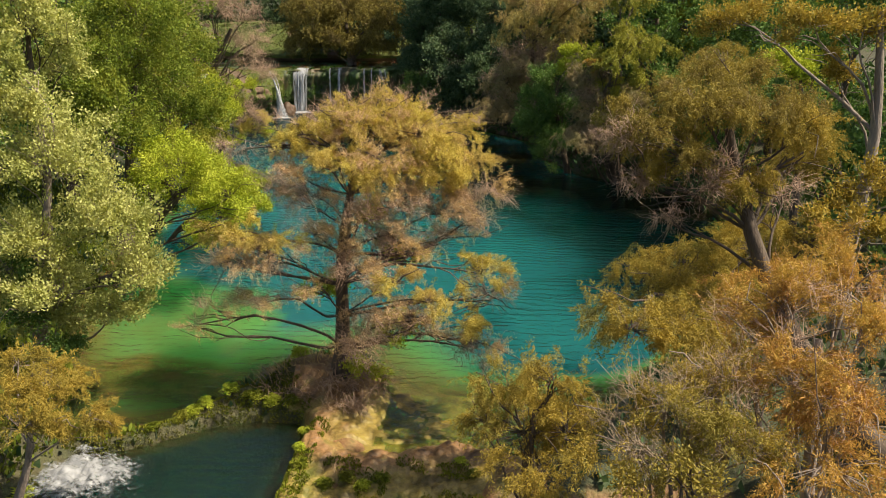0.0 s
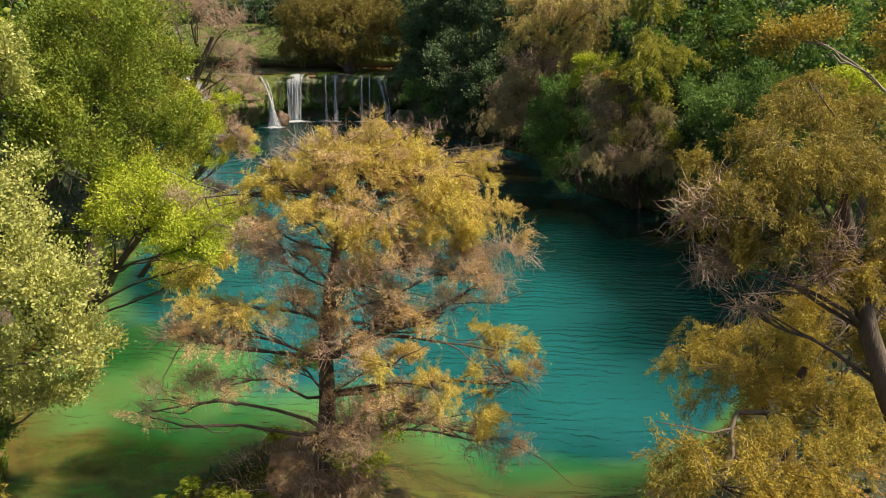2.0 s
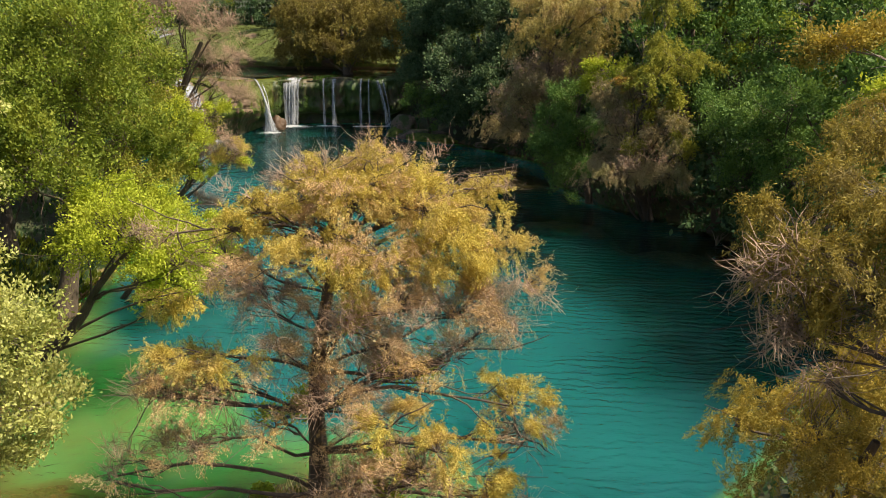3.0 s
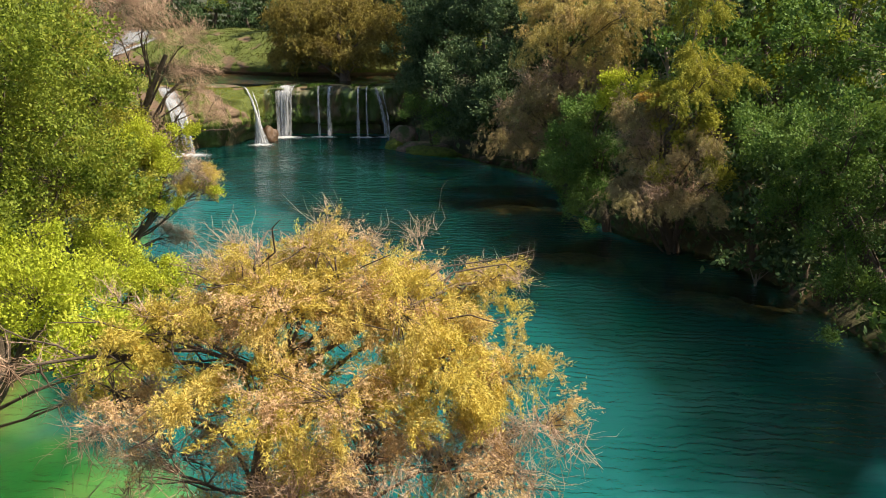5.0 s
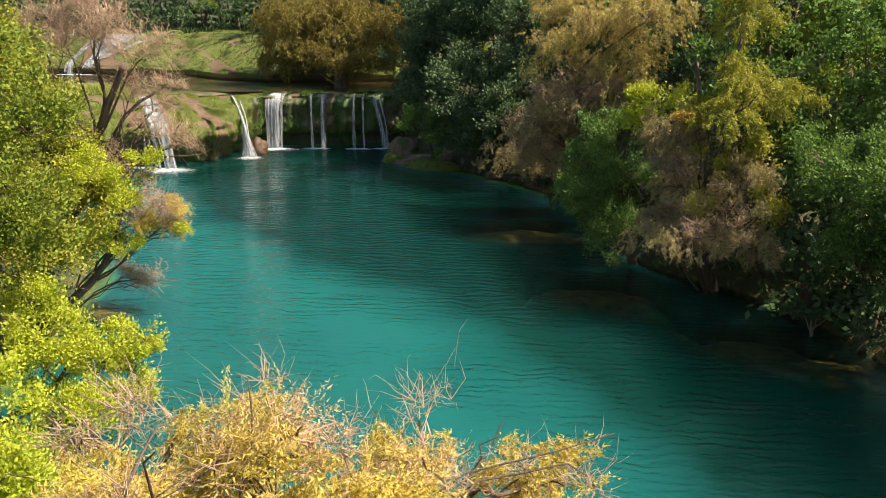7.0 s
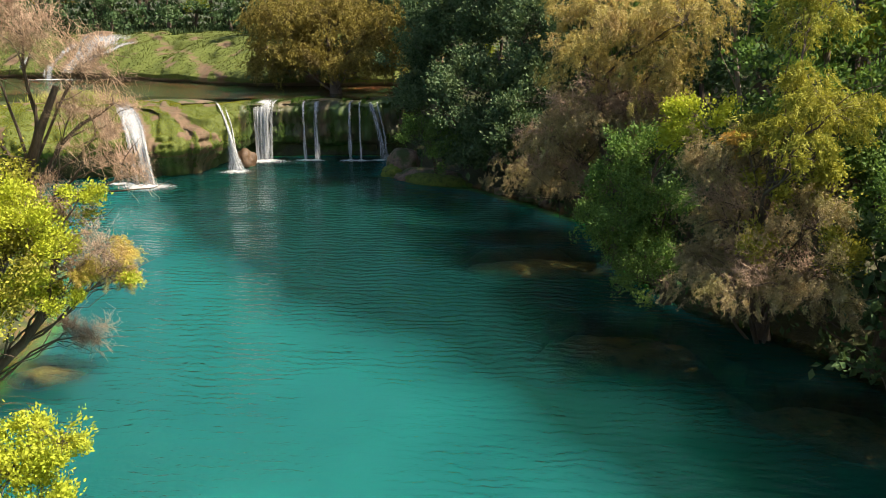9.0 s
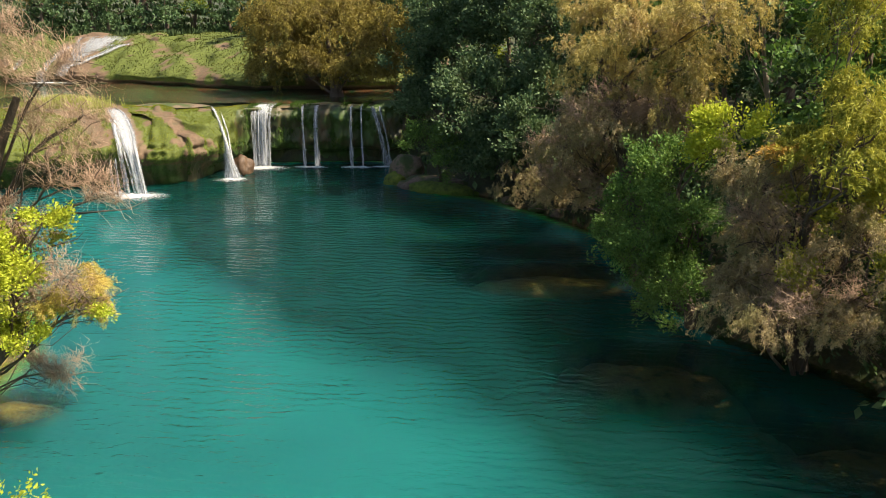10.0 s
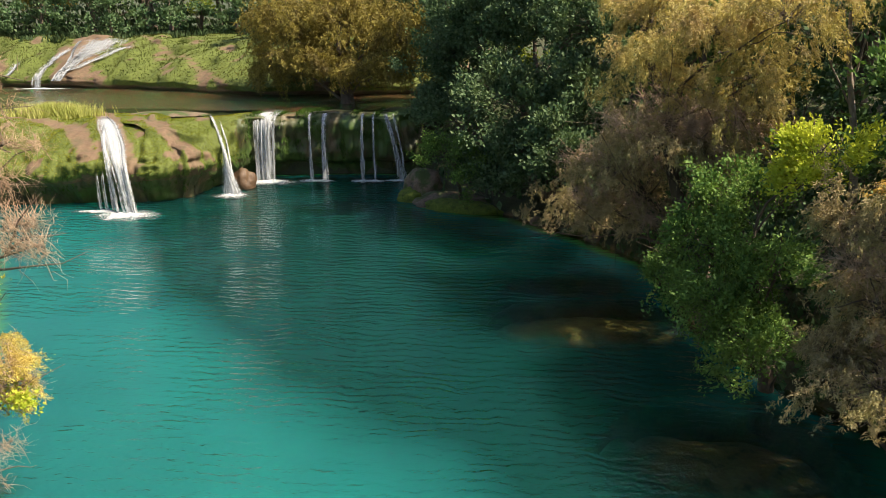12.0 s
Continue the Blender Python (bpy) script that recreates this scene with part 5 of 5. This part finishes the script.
tree("bare_tree", "leafless pinkish-brown tree near the falls", foot(-21.0, 53.0), [
    ("twig_crown", "bare", (TWIG_PINK, 6.0, 4, 0.65, 0.010, -0.1), [(-17.4, 52.3, 12.0, 1.5, 1.3), (-15.8, 52.3, 12.2, 1.4, 1.2), (-14.4, 52.5, 11.4, 1.2, 0.9), (-18.2, 52.0, 10.6, 1.0, 1.0), (-15.0, 52.8, 10.2, 1.1, 0.8), (-16.6, 53.0, 13.2, 1.4, 0.8), (-14.3, 52.6, 9.3, 0.9, 0.6), (-13.9, 53.4, 10.3, 0.8, 0.6), (-18.9, 52.6, 12.4, 1.0, 1.2), (-14.2, 52.4, 8.3, 1.1, 0.7), (-12.9, 52.5, 8.1, 0.8, 0.4), (-15.4, 52.0, 7.6, 0.9, 0.6)], ""),
], 0.42, lean=(-15.2, 52.3, 11.0), grow=1.1)
tree("cypress_bush", "golden drooping bush beside the lower cascade", foot(-12.4, 20.8), [
    ("crown", "cypress_fine", LEAF_OCHRE, [(-10.7, 20.6, 3.2, 1.3, 0.9), (-9.4, 20.0, 2.7, 0.7, 0.6), (-12.3, 22.0, 3.2, 0.8, 0.6), (-10.8, 19.5, 2.7, 0.9, 0.7)], ""),
], 0.15, BARK_PALE)


# ---- woods behind the banks ----
def wood_tree(name, label, style, mat, tall, wide, at):
    cl = []
    for i in range(9):
        a = i * 2.4
        h = (0.28 if tall > 8 else 0.12) + (0.66 if tall > 8 else 0.75) * i / 8
        r = wide * (0.62 if i < 7 else 0.25) * (1.1 - 0.4 * h)
        cl.append((at[0] + r * math.cos(a), at[1] + r * math.sin(a), at[2] + tall * h, wide * random.uniform(0.42, 0.58), tall * random.uniform(0.10, 0.15)))
    return tree(name, label, at, [("crown", style, mat, cl, "")], 0.35, twigs=0.0, limb_share=0.6)


STYLES["woods"] = (0.75, 9, 0.42, 0.6, 0.55, 0.15)
STYLES["woods_near"] = (1.7, 14, 0.25, 0.6, 0.5, 0.15)
STYLES["woods_back"] = (0.42, 8, 0.56, 0.6, 0.6, 0.15)
STYLES["woods_weep"] = (1.3, 16, 0.45, 0.30, 0.8, 0.6)
kinds = [("leafy_tree", "dark green woodland tree in full leaf", "woods", LEAF_DARK, 14, 4.2), ("leafy_tree", "green woodland tree in full leaf", "woods", LEAF_GREEN, 12, 4.0),
         ("leafy_tree", "olive-green woodland tree on the bank", "woods", LEAF_OLIVE, 13, 4.2), ("cypress_tree", "yellow-brown woodland cypress among darker trees", "woods_weep", LEAF_OCHRE, 14, 4.0)]
spots = [(17.5, 50.0, 6), (16.0, 57.5, 6), (13.0, 62.5, 6), (19.0, 43.5, 6), (21.0, 56.0, 7), (14.0, 69.0, 0), (11.5, 75.0, 0), (8.0, 79.5, 1), (17.5, 64.0, 7), (5.5, 87.5, 0), (11.0, 84.0, 0),
         (1.0, 93.0, 0), (-5.0, 97.5, 0), (-12.0, 110.0, 0), (-18.0, 112.5, 0), (-5.0, 111.0, 2), (-24.0, 116.0, 0), (18.5, 73.0, 0), (20.0, 37.0, 6), (25.0, 62.0, 0), (16.5, 81.0, 0), (7.0, 95.0, 0), (-1.0, 101.0, 2), (-8.0, 106.0, 0), (13.0, 93.0, 0),
         (23.0, 70.0, 0), (27.0, 31.0, 0), (23.0, 80.0, 0), 
         (-22.5, 44.0, 2), (-23.0, 37.0, 1), (-24.0, 31.0, 2), (-25.0, 50.0, 1), (-27.0, 58.0, 2), (-22.0, 26.0, 1), (-29.0, 44.0, 0), (-34.0, 66.0, 1), (-42.0, 72.0, 2), (-21.0, 19.0, 1)]
spots += [(24.0, 100.0, 0), (31.0, 108.0, 0), (37.0, 118.0, 0), (29.0, 90.0, 0), (19.0, 103.0, 0), (11.0, 107.0, 0), (25.0, 116.0, 0), (34.0, 98.0, 0), (18.0, 118.0, 0), (41.0, 130.0, 0), (31.0, 131.0, 0), (22.0, 132.0, 0)]
for i, bx in enumerate(range(-96, 20, 8)):
    spots.append((bx - 1.5, 139.5 + 2 * math.sin(i * 1.9), 8))
    spots.append((bx + 2.5 * math.sin(i * 1.7), 134 + 4 * math.sin(i * 2.3), (8, 8, 2, 8, 3)[i % 5]))
    if i % 2:
        spots.append((bx + 3, 146 + 4 * math.sin(i * 1.1), 8))
    spots.append((bx + 5, 128.5 + 2 * math.sin(i * 3.1), 4))
kinds += [("leafy_bush", "dark green riverside bush above the cascade", "woods", LEAF_DARK, 5.5, 4.5), ("leafy_bush", "green riverside bush above the cascade", "woods", LEAF_GREEN, 5.0, 4.2),
          ("leafy_tree", "green shore tree in full leaf", "woods_near", LEAF_GREEN, 12, 4.0), ("leafy_tree", "olive-green shore tree in full leaf", "woods_near", LEAF_OLIVE, 13, 4.2), ("leafy_tree", "woodland tree above the cascade with shade in its leaf colour", "woods_back", LEAF_SHADED, 14, 4.2)]
for i, (bx, by, k) in enumerate(((13.6, 55.0, 4), (14.8, 51.5, 4), (11.0, 59.6, 4), (8.2, 64.6, 4), (7.2, 70.5, 4), (5.5, 77.0, 4), (16.8, 40.0, 5), (2.5, 81.5, 4), (12.5, 68.5, 4), (15.5, 73.0, 4), (17.0, 66.5, 4))):
    spots.append((bx, by, k))
models = {}
for i, (bx, by, k) in enumerate(spots):
    at = foot(bx, by)
    if k not in models:
        name, label, style, mat, tall, wide = kinds[k]
        models[k] = wood_tree(name, label, style, mat, tall, wide, at)
        tagged(models[k], group="woods on the banks")
    else:
        size = (0.85 + 0.3 * random.random()) * (1.6 if 77 < by < 95 and k < 4 else (0.95 if bx > 12.5 else 0.75) if 0 < bx < 18.5 and 45 < by < 77 else 1.0)
        copy_thing(models[k], pose(*at, 0, 0, random.uniform(0, 360)) @ Matrix.Scale(size, 4))

# undergrowth hiding the soil of the banks
def bank_keep(p, nn):
    out = -np.maximum(inside(POOL, p[:, 0], p[:, 1]), np.maximum(inside(LOW_A, p[:, 0], p[:, 1]), inside(LOW_B, p[:, 0], p[:, 1])))
    return (out > 0.1) & (np.abs(p[:, 0] + 2.2) > 4.3) & (p[:, 1] < 100) & ~((p[:, 1] > 79) & (p[:, 0] < -8))


v, f = sheet(steps((-40, 0), (32, 90)), steps((-12, 0), (100, 130)), height)
v, f = scatter(v, f, 52000, bank_keep, 0.42, 0.5, 0.9)
tagged(part("undergrowth", mesh_of("undergrowth", v, f), LEAF_DARK), "dark leafy undergrowth on the banks", "undergrowth", kind="stuff")
v, f = sheet(steps((-26, 0), (-10, 90)), steps((14, 0), (46, 120)), height)
v, f = scatter(v, f, 38000, bank_keep, 0.28, 0.45, 0.8)
tagged(part("undergrowth", mesh_of("undergrowth", v, f), LEAF_OLIVE), "olive-green low plants on the near bank", "undergrowth", kind="stuff")
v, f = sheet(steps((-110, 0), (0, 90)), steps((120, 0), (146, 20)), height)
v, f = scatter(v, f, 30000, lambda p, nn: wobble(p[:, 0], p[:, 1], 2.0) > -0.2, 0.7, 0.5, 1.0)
tagged(part("shrubs", mesh_of("shrubs", v, f), LEAF_SHADED), "low shrubs along the upper river, green darkened for shade", "shrub", kind="stuff")
# thicket leaves are coloured dark for the shade between the far trees
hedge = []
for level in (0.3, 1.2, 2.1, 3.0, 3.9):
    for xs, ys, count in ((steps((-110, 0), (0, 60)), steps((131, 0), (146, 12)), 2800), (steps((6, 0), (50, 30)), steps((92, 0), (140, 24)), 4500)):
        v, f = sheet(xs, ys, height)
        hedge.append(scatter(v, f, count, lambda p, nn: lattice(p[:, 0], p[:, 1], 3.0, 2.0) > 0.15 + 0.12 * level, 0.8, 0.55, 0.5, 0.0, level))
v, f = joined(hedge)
tagged(part("thicket", mesh_of("thicket", v, f), LEAF_SHADED), "thicket filling the woods' floor, shade in its leaf colour", "thicket", kind="stuff")
v, f = sheet(gx[(gx > -13) & (gx < 6)], gy[(gy > 15) & (gy < 31)], height)


def rim_keep(p, nn):
    la = inside(LOW_A, p[:, 0], p[:, 1])
    rim = (la < 0.10) & (la > -1.2) & (p[:, 2] > -0.36) & ((p[:, 1] > 22.8) & (p[:, 0] < -5.0) | (p[:, 1] < 24) & (p[:, 0] > -5.6) & (la > -0.9))
    return rim & (inside(POOL, p[:, 0], p[:, 1]) < 0.12) & (p[:, 0] < -4.6) & (wobble(p[:, 0], p[:, 1], 0.5) > -0.7)


v2, f2 = scatter(v, f, 200000, rim_keep, 0.10, 0.42, 0.7)
tagged(part("rim_moss", mesh_of("rim_moss", v2, f2), MOSS), "green moss and ferns on the pool's rim", "moss", kind="stuff")


def islet_keep(p, nn):
    q = ((p[:, 0] + 4.2) / 2.4) ** 2 + ((p[:, 1] - 26.9) / 1.8) ** 2
    return (q < 1) & (p[:, 2] > 0.1)


v2, f2 = scatter(v, f, 30000, islet_keep, 0.24, 0.11, 0.0)
tagged(part("roots", mesh_of("roots", v2, f2), LEAF_DRY), "matted brown roots and dry stems on the islet", "roots", kind="stuff")
v2, f2 = scatter(v, f, 30000, lambda p, nn: islet_keep(p, nn) & (wobble(p[:, 0], p[:, 1], 0.6, 3.0) > 0.35), 0.16, 0.4, 0.8)
tagged(part("islet_moss", mesh_of("islet_moss", v2, f2), MOSS), "green moss patches on the islet", "moss", kind="stuff")


# ---- islet, rim and lower cascade ----
DAM = [(-3.4, 26.6), (-4.1, 25.6), (-4.4, 24.4), (-4.3, 23.2), (-3.7, 22.4), (-2.6, 22.1), (-1.4, 22.3), (-0.2, 22.8), (0.9, 22.6), (2.0, 22.0)]


def crest(x, y):
    """How near to the slab's raised dam: 1 on its crest."""
    return 1 - smooth_step(0.15, 1.0, off_line(DAM, x, y) + 0.5 * lattice(x, y, 0.6, 2.0) - 0.2)


def slab_height(x, y):
    c = crest(x, y)
    rugged = np.abs(lattice(x, y, 0.55, 1.0) - 0.5) * 0.26 + np.abs(lattice(x, y, 0.23, 3.0) - 0.5) * 0.20 + lattice(x, y, 0.11, 5.0) * 0.08
    shelf = smooth_step(22.6, 23.2, y) * (1 - c)
    z = 0.02 - 0.05 * np.clip(22.4 - y, 0, 10) + 0.24 * c + rugged * (1 - 0.75 * shelf) - 0.10 * shelf - 0.5 * smooth_step(0.2, 2.6, x) * smooth_step(22.6, 23.6, y)
    low = np.maximum(inside(LOW_A, x, y), inside(LOW_B, x, y))
    z = np.maximum(z, np.where(y > 23.5, height(x, y) + 0.02 + 0.55 * rugged, -9))
    return z - 0.8 * smooth_step(-0.10, 0.12, low + 0.15 * lattice(x, y, 0.35, 7.0))


def slab_material():
    """Wet tufa: orange crust on the raised dam, olive growth on the drowned shelf."""
    m, nt = material("slab_tufa")
    at = nt.nodes.new("ShaderNodeAttribute")
    at.attribute_name = "crest"
    crust = ramp(nt, noise_tex(nt, 1.6, 6.0), [(0.34, (0.12, 0.065, 0.028)), (0.46, (0.30, 0.16, 0.06)), (0.56, (0.36, 0.22, 0.09)), (0.66, (0.25, 0.19, 0.05))])
    weed = ramp(nt, noise_tex(nt, 0.9, 6.0), [(0.34, (0.12, 0.085, 0.02)), (0.46, (0.30, 0.215, 0.045)), (0.58, (0.36, 0.28, 0.065)), (0.68, (0.18, 0.18, 0.035))])
    grain = noise_tex(nt, 9.0, 5.0)
    col = mixed(nt, at.outputs["Fac"], weed, crust)
    col = mixed(nt, 0.6, col, ramp(nt, grain, [(0.3, (0.4, 0.4, 0.4)), (0.66, (1, 1, 1))]), 'MULTIPLY')
    p = node(nt, "ShaderNodeBsdfPrincipled", Roughness=0.5)
    nt.links.new(col, p.inputs["Base Color"])
    b = node(nt, "ShaderNodeBump", Strength=0.8, Distance=0.05)
    nt.links.new(grain, b.inputs["Height"])
    nt.links.new(b.outputs[0], p.inputs["Normal"])
    finish(nt, p.outputs[0])
    return m


slab_v, slab_f = sheet(np.arange(-5.6, 2.6, 0.06), np.arange(16.0, 28.8, 0.06), slab_height,
                       lambda x, y: (np.maximum(inside(LOW_A, x, y), inside(LOW_B, x, y)) < 0.15) & (np.hypot(np.maximum(x, 0), np.maximum(y - 24, 0)) < 2.6))
slab = part("rock_slab", mesh_of("rock_slab", slab_v, slab_f, True), slab_material())
slab.data.attributes.new("crest", 'FLOAT', 'POINT').data.foreach_set("value", np.maximum(crest(slab_v[:, 0], slab_v[:, 1]), smooth_step(0.15, 0.45, slab_v[:, 2])).astype(np.float32))
tagged(slab, "rugged orange-brown tufa slab with olive wet shelf", "rock", kind="structure")


def slab_keep(p, nn):
    la = inside(LOW_A, p[:, 0], p[:, 1])
    edge = (la > -0.75) & (p[:, 1] < 24.3)
    tufts = (lattice(p[:, 0], p[:, 1], 0.8, 6.0) > 0.5) & (p[:, 1] < 22.2)
    return (edge | tufts) & (p[:, 2] > -0.5) & (lattice(p[:, 0], p[:, 1], 0.3, 8.0) > 0.3)


v2, f2 = scatter(slab_v, slab_f, 70000, slab_keep, 0.09, 0.42, 0.7)
tagged(part("slab_moss", mesh_of("slab_moss", v2, f2), MOSS), "green moss and small ferns on the wet slab", "moss", kind="stuff")


def fern(label, at, size, mat, count=60):
    """A tuft of arching fronds, each with side leaflets."""
    pos, way = [], []
    for _ in range(count):
        a, tilt, ln = random.uniform(0, 6.28), random.uniform(0.3, 1.2), size * random.uniform(0.6, 1.1)
        for t in np.linspace(0.1, 1, 9):
            r = ln * t * math.sin(tilt)
            z = ln * (t * math.cos(tilt) + 0.25 * math.sin(3.1 * t) - 0.25 * t * t)
            for side in (-1, 1):
                pos.append((r * math.cos(a), r * math.sin(a), z))
                way.append((math.cos(a + side * 1.1), math.sin(a + side * 1.1), 0.15))
    v, f = leaf_mesh(np.array(pos), np.array(way), size * 0.22, 0.4)
    ob = part("fern", mesh_of("fern", v, f), mat)
    ob.location = at
    return tagged(ob, label, "fern")


for i, (fx, fy, size) in enumerate(((-4.4, 22.0, 0.3), (-4.6, 22.7, 0.28), (-3.0, 21.4, 0.34), (-2.5, 21.2, 0.3), (-2.0, 21.5, 0.28), (-4.7, 23.6, 0.25), (-3.6, 21.2, 0.34), (0.2, 22.2, 0.26), (0.6, 21.9, 0.26),
                                   (-12.3, 20.9, 0.7), (-12.0, 21.6, 0.6), (-12.6, 20.2, 0.7), (-8.9, 24.5, 0.35), (-8.3, 25.1, 0.4), (-9.6, 23.9, 0.3), (-7.6, 25.6, 0.4), (-6.9, 25.6, 0.45), (-6.2, 25.5, 0.45), (-5.5, 25.4, 0.4), (-8.6, 24.8, 0.35), (-2.7, 27.6, 0.5), (-5.7, 27.6, 0.5))):
    on_slab = -5.6 < fx < 2.5 and fy < 26
    fern("bright green fern tuft on wet rock", (fx, fy, float(slab_height(fx, fy)) - 0.02) if on_slab else foot(fx, fy), size, (MOSS, LEAF_LIME)[i % 2])


def root_mass(label, clumps, mat, per_m2, count, length, radius):
    (v, f), p, k = bare(clumps, per_m2, count, length, radius, 0.5)
    return tagged(part("root_mass", mesh_of("root_mass", v, f), mat), label, "roots", kind="stuff")


root_mass("tangled pinkish-brown roots round the trunk", [(-4.0, 26.0, 0.8, 1.0, 0.6), (-5.2, 26.5, 0.45, 1.1, 0.35), (-3.4, 25.0, 0.35, 0.9, 0.4), (-6.3, 27.0, 0.3, 0.8, 0.25), (-3.1, 26.4, 0.7, 0.8, 0.5)], TWIG_PINK, 6.0, 4, 0.55, 0.014)


def white_water(label, at, rx, ry, tall):
    ob = froth(rx, ry, tall, "white_water", CHURN)
    ob.location = at
    return tagged(ob, label, "water", kind="stuff")


white_water("churning white water below the rim", (-10.9, 21.7, -0.38), 2.5, 1.9, 0.42)
white_water("thin white water spilling over the rim", (-11.5, 23.2, -0.22), 1.0, 0.7, 0.16)


def driftwood(label, at, turn):
    pieces = [sweep(bend((0, 0, 0), (1.5, 0.2, 0.35), 0.1), np.linspace(0.10, 0.04, 7), 7)]
    for k in range(5):
        pieces.append(sweep(bend((0.5 + 0.2 * k, 0.05, 0.15), (0.6 + 0.35 * k, random.uniform(-0.6, 0.6), random.uniform(0.4, 0.9)), 0.05, 5), np.linspace(0.035, 0.012, 5), 5))
    v, f = joined(pieces)
    ob = part("driftwood", mesh_of("driftwood", v, f, True), BARK_PALE)
    ob.matrix_world = pose(*at, 0, 0, turn)
    return tagged(ob, label, "driftwood")


driftwood("bleached dead branch lying in shallow water", (13.0, 52.3, -0.15), 60)


def grass_tuft(label, at, rx, ry, tall, count):
    """A stand of long upright blades."""
    a, r = np.random.uniform(0, 6.28, count), np.abs(np.random.normal(0, 0.55, count))
    p = np.stack([at[0] + rx * r * np.cos(a), at[1] + ry * r * np.sin(a), np.full(count, at[2])], -1)
    v, f = leaf_mesh(p, np.stack([np.random.normal(0, 0.3, count), np.random.normal(0, 0.3, count), np.ones(count)], -1), tall, 0.06)
    return tagged(part("grass_stand", mesh_of("grass_stand", v, f), LEAF_PALE), label, "grass", kind="stuff")


grass_tuft("tall pale grass on the crown of the mound", (-37.5, 93.0, 4.6), 3.2, 0.9, 1.0, 5000)

# mossy rocks on the shore by the falls
boulder("green moss-covered rock at the foot of the tan boulder", (-8.5, 86.4, 0.0), (1.25, 1.0, 0.95), MOSSY_ROCK, 10, 12)
boulder("long low rock shelf overgrown with green moss", (-5.1, 83.9, -0.05), (2.9, 0.9, 0.75), MOSSY_ROCK, -16, 13)
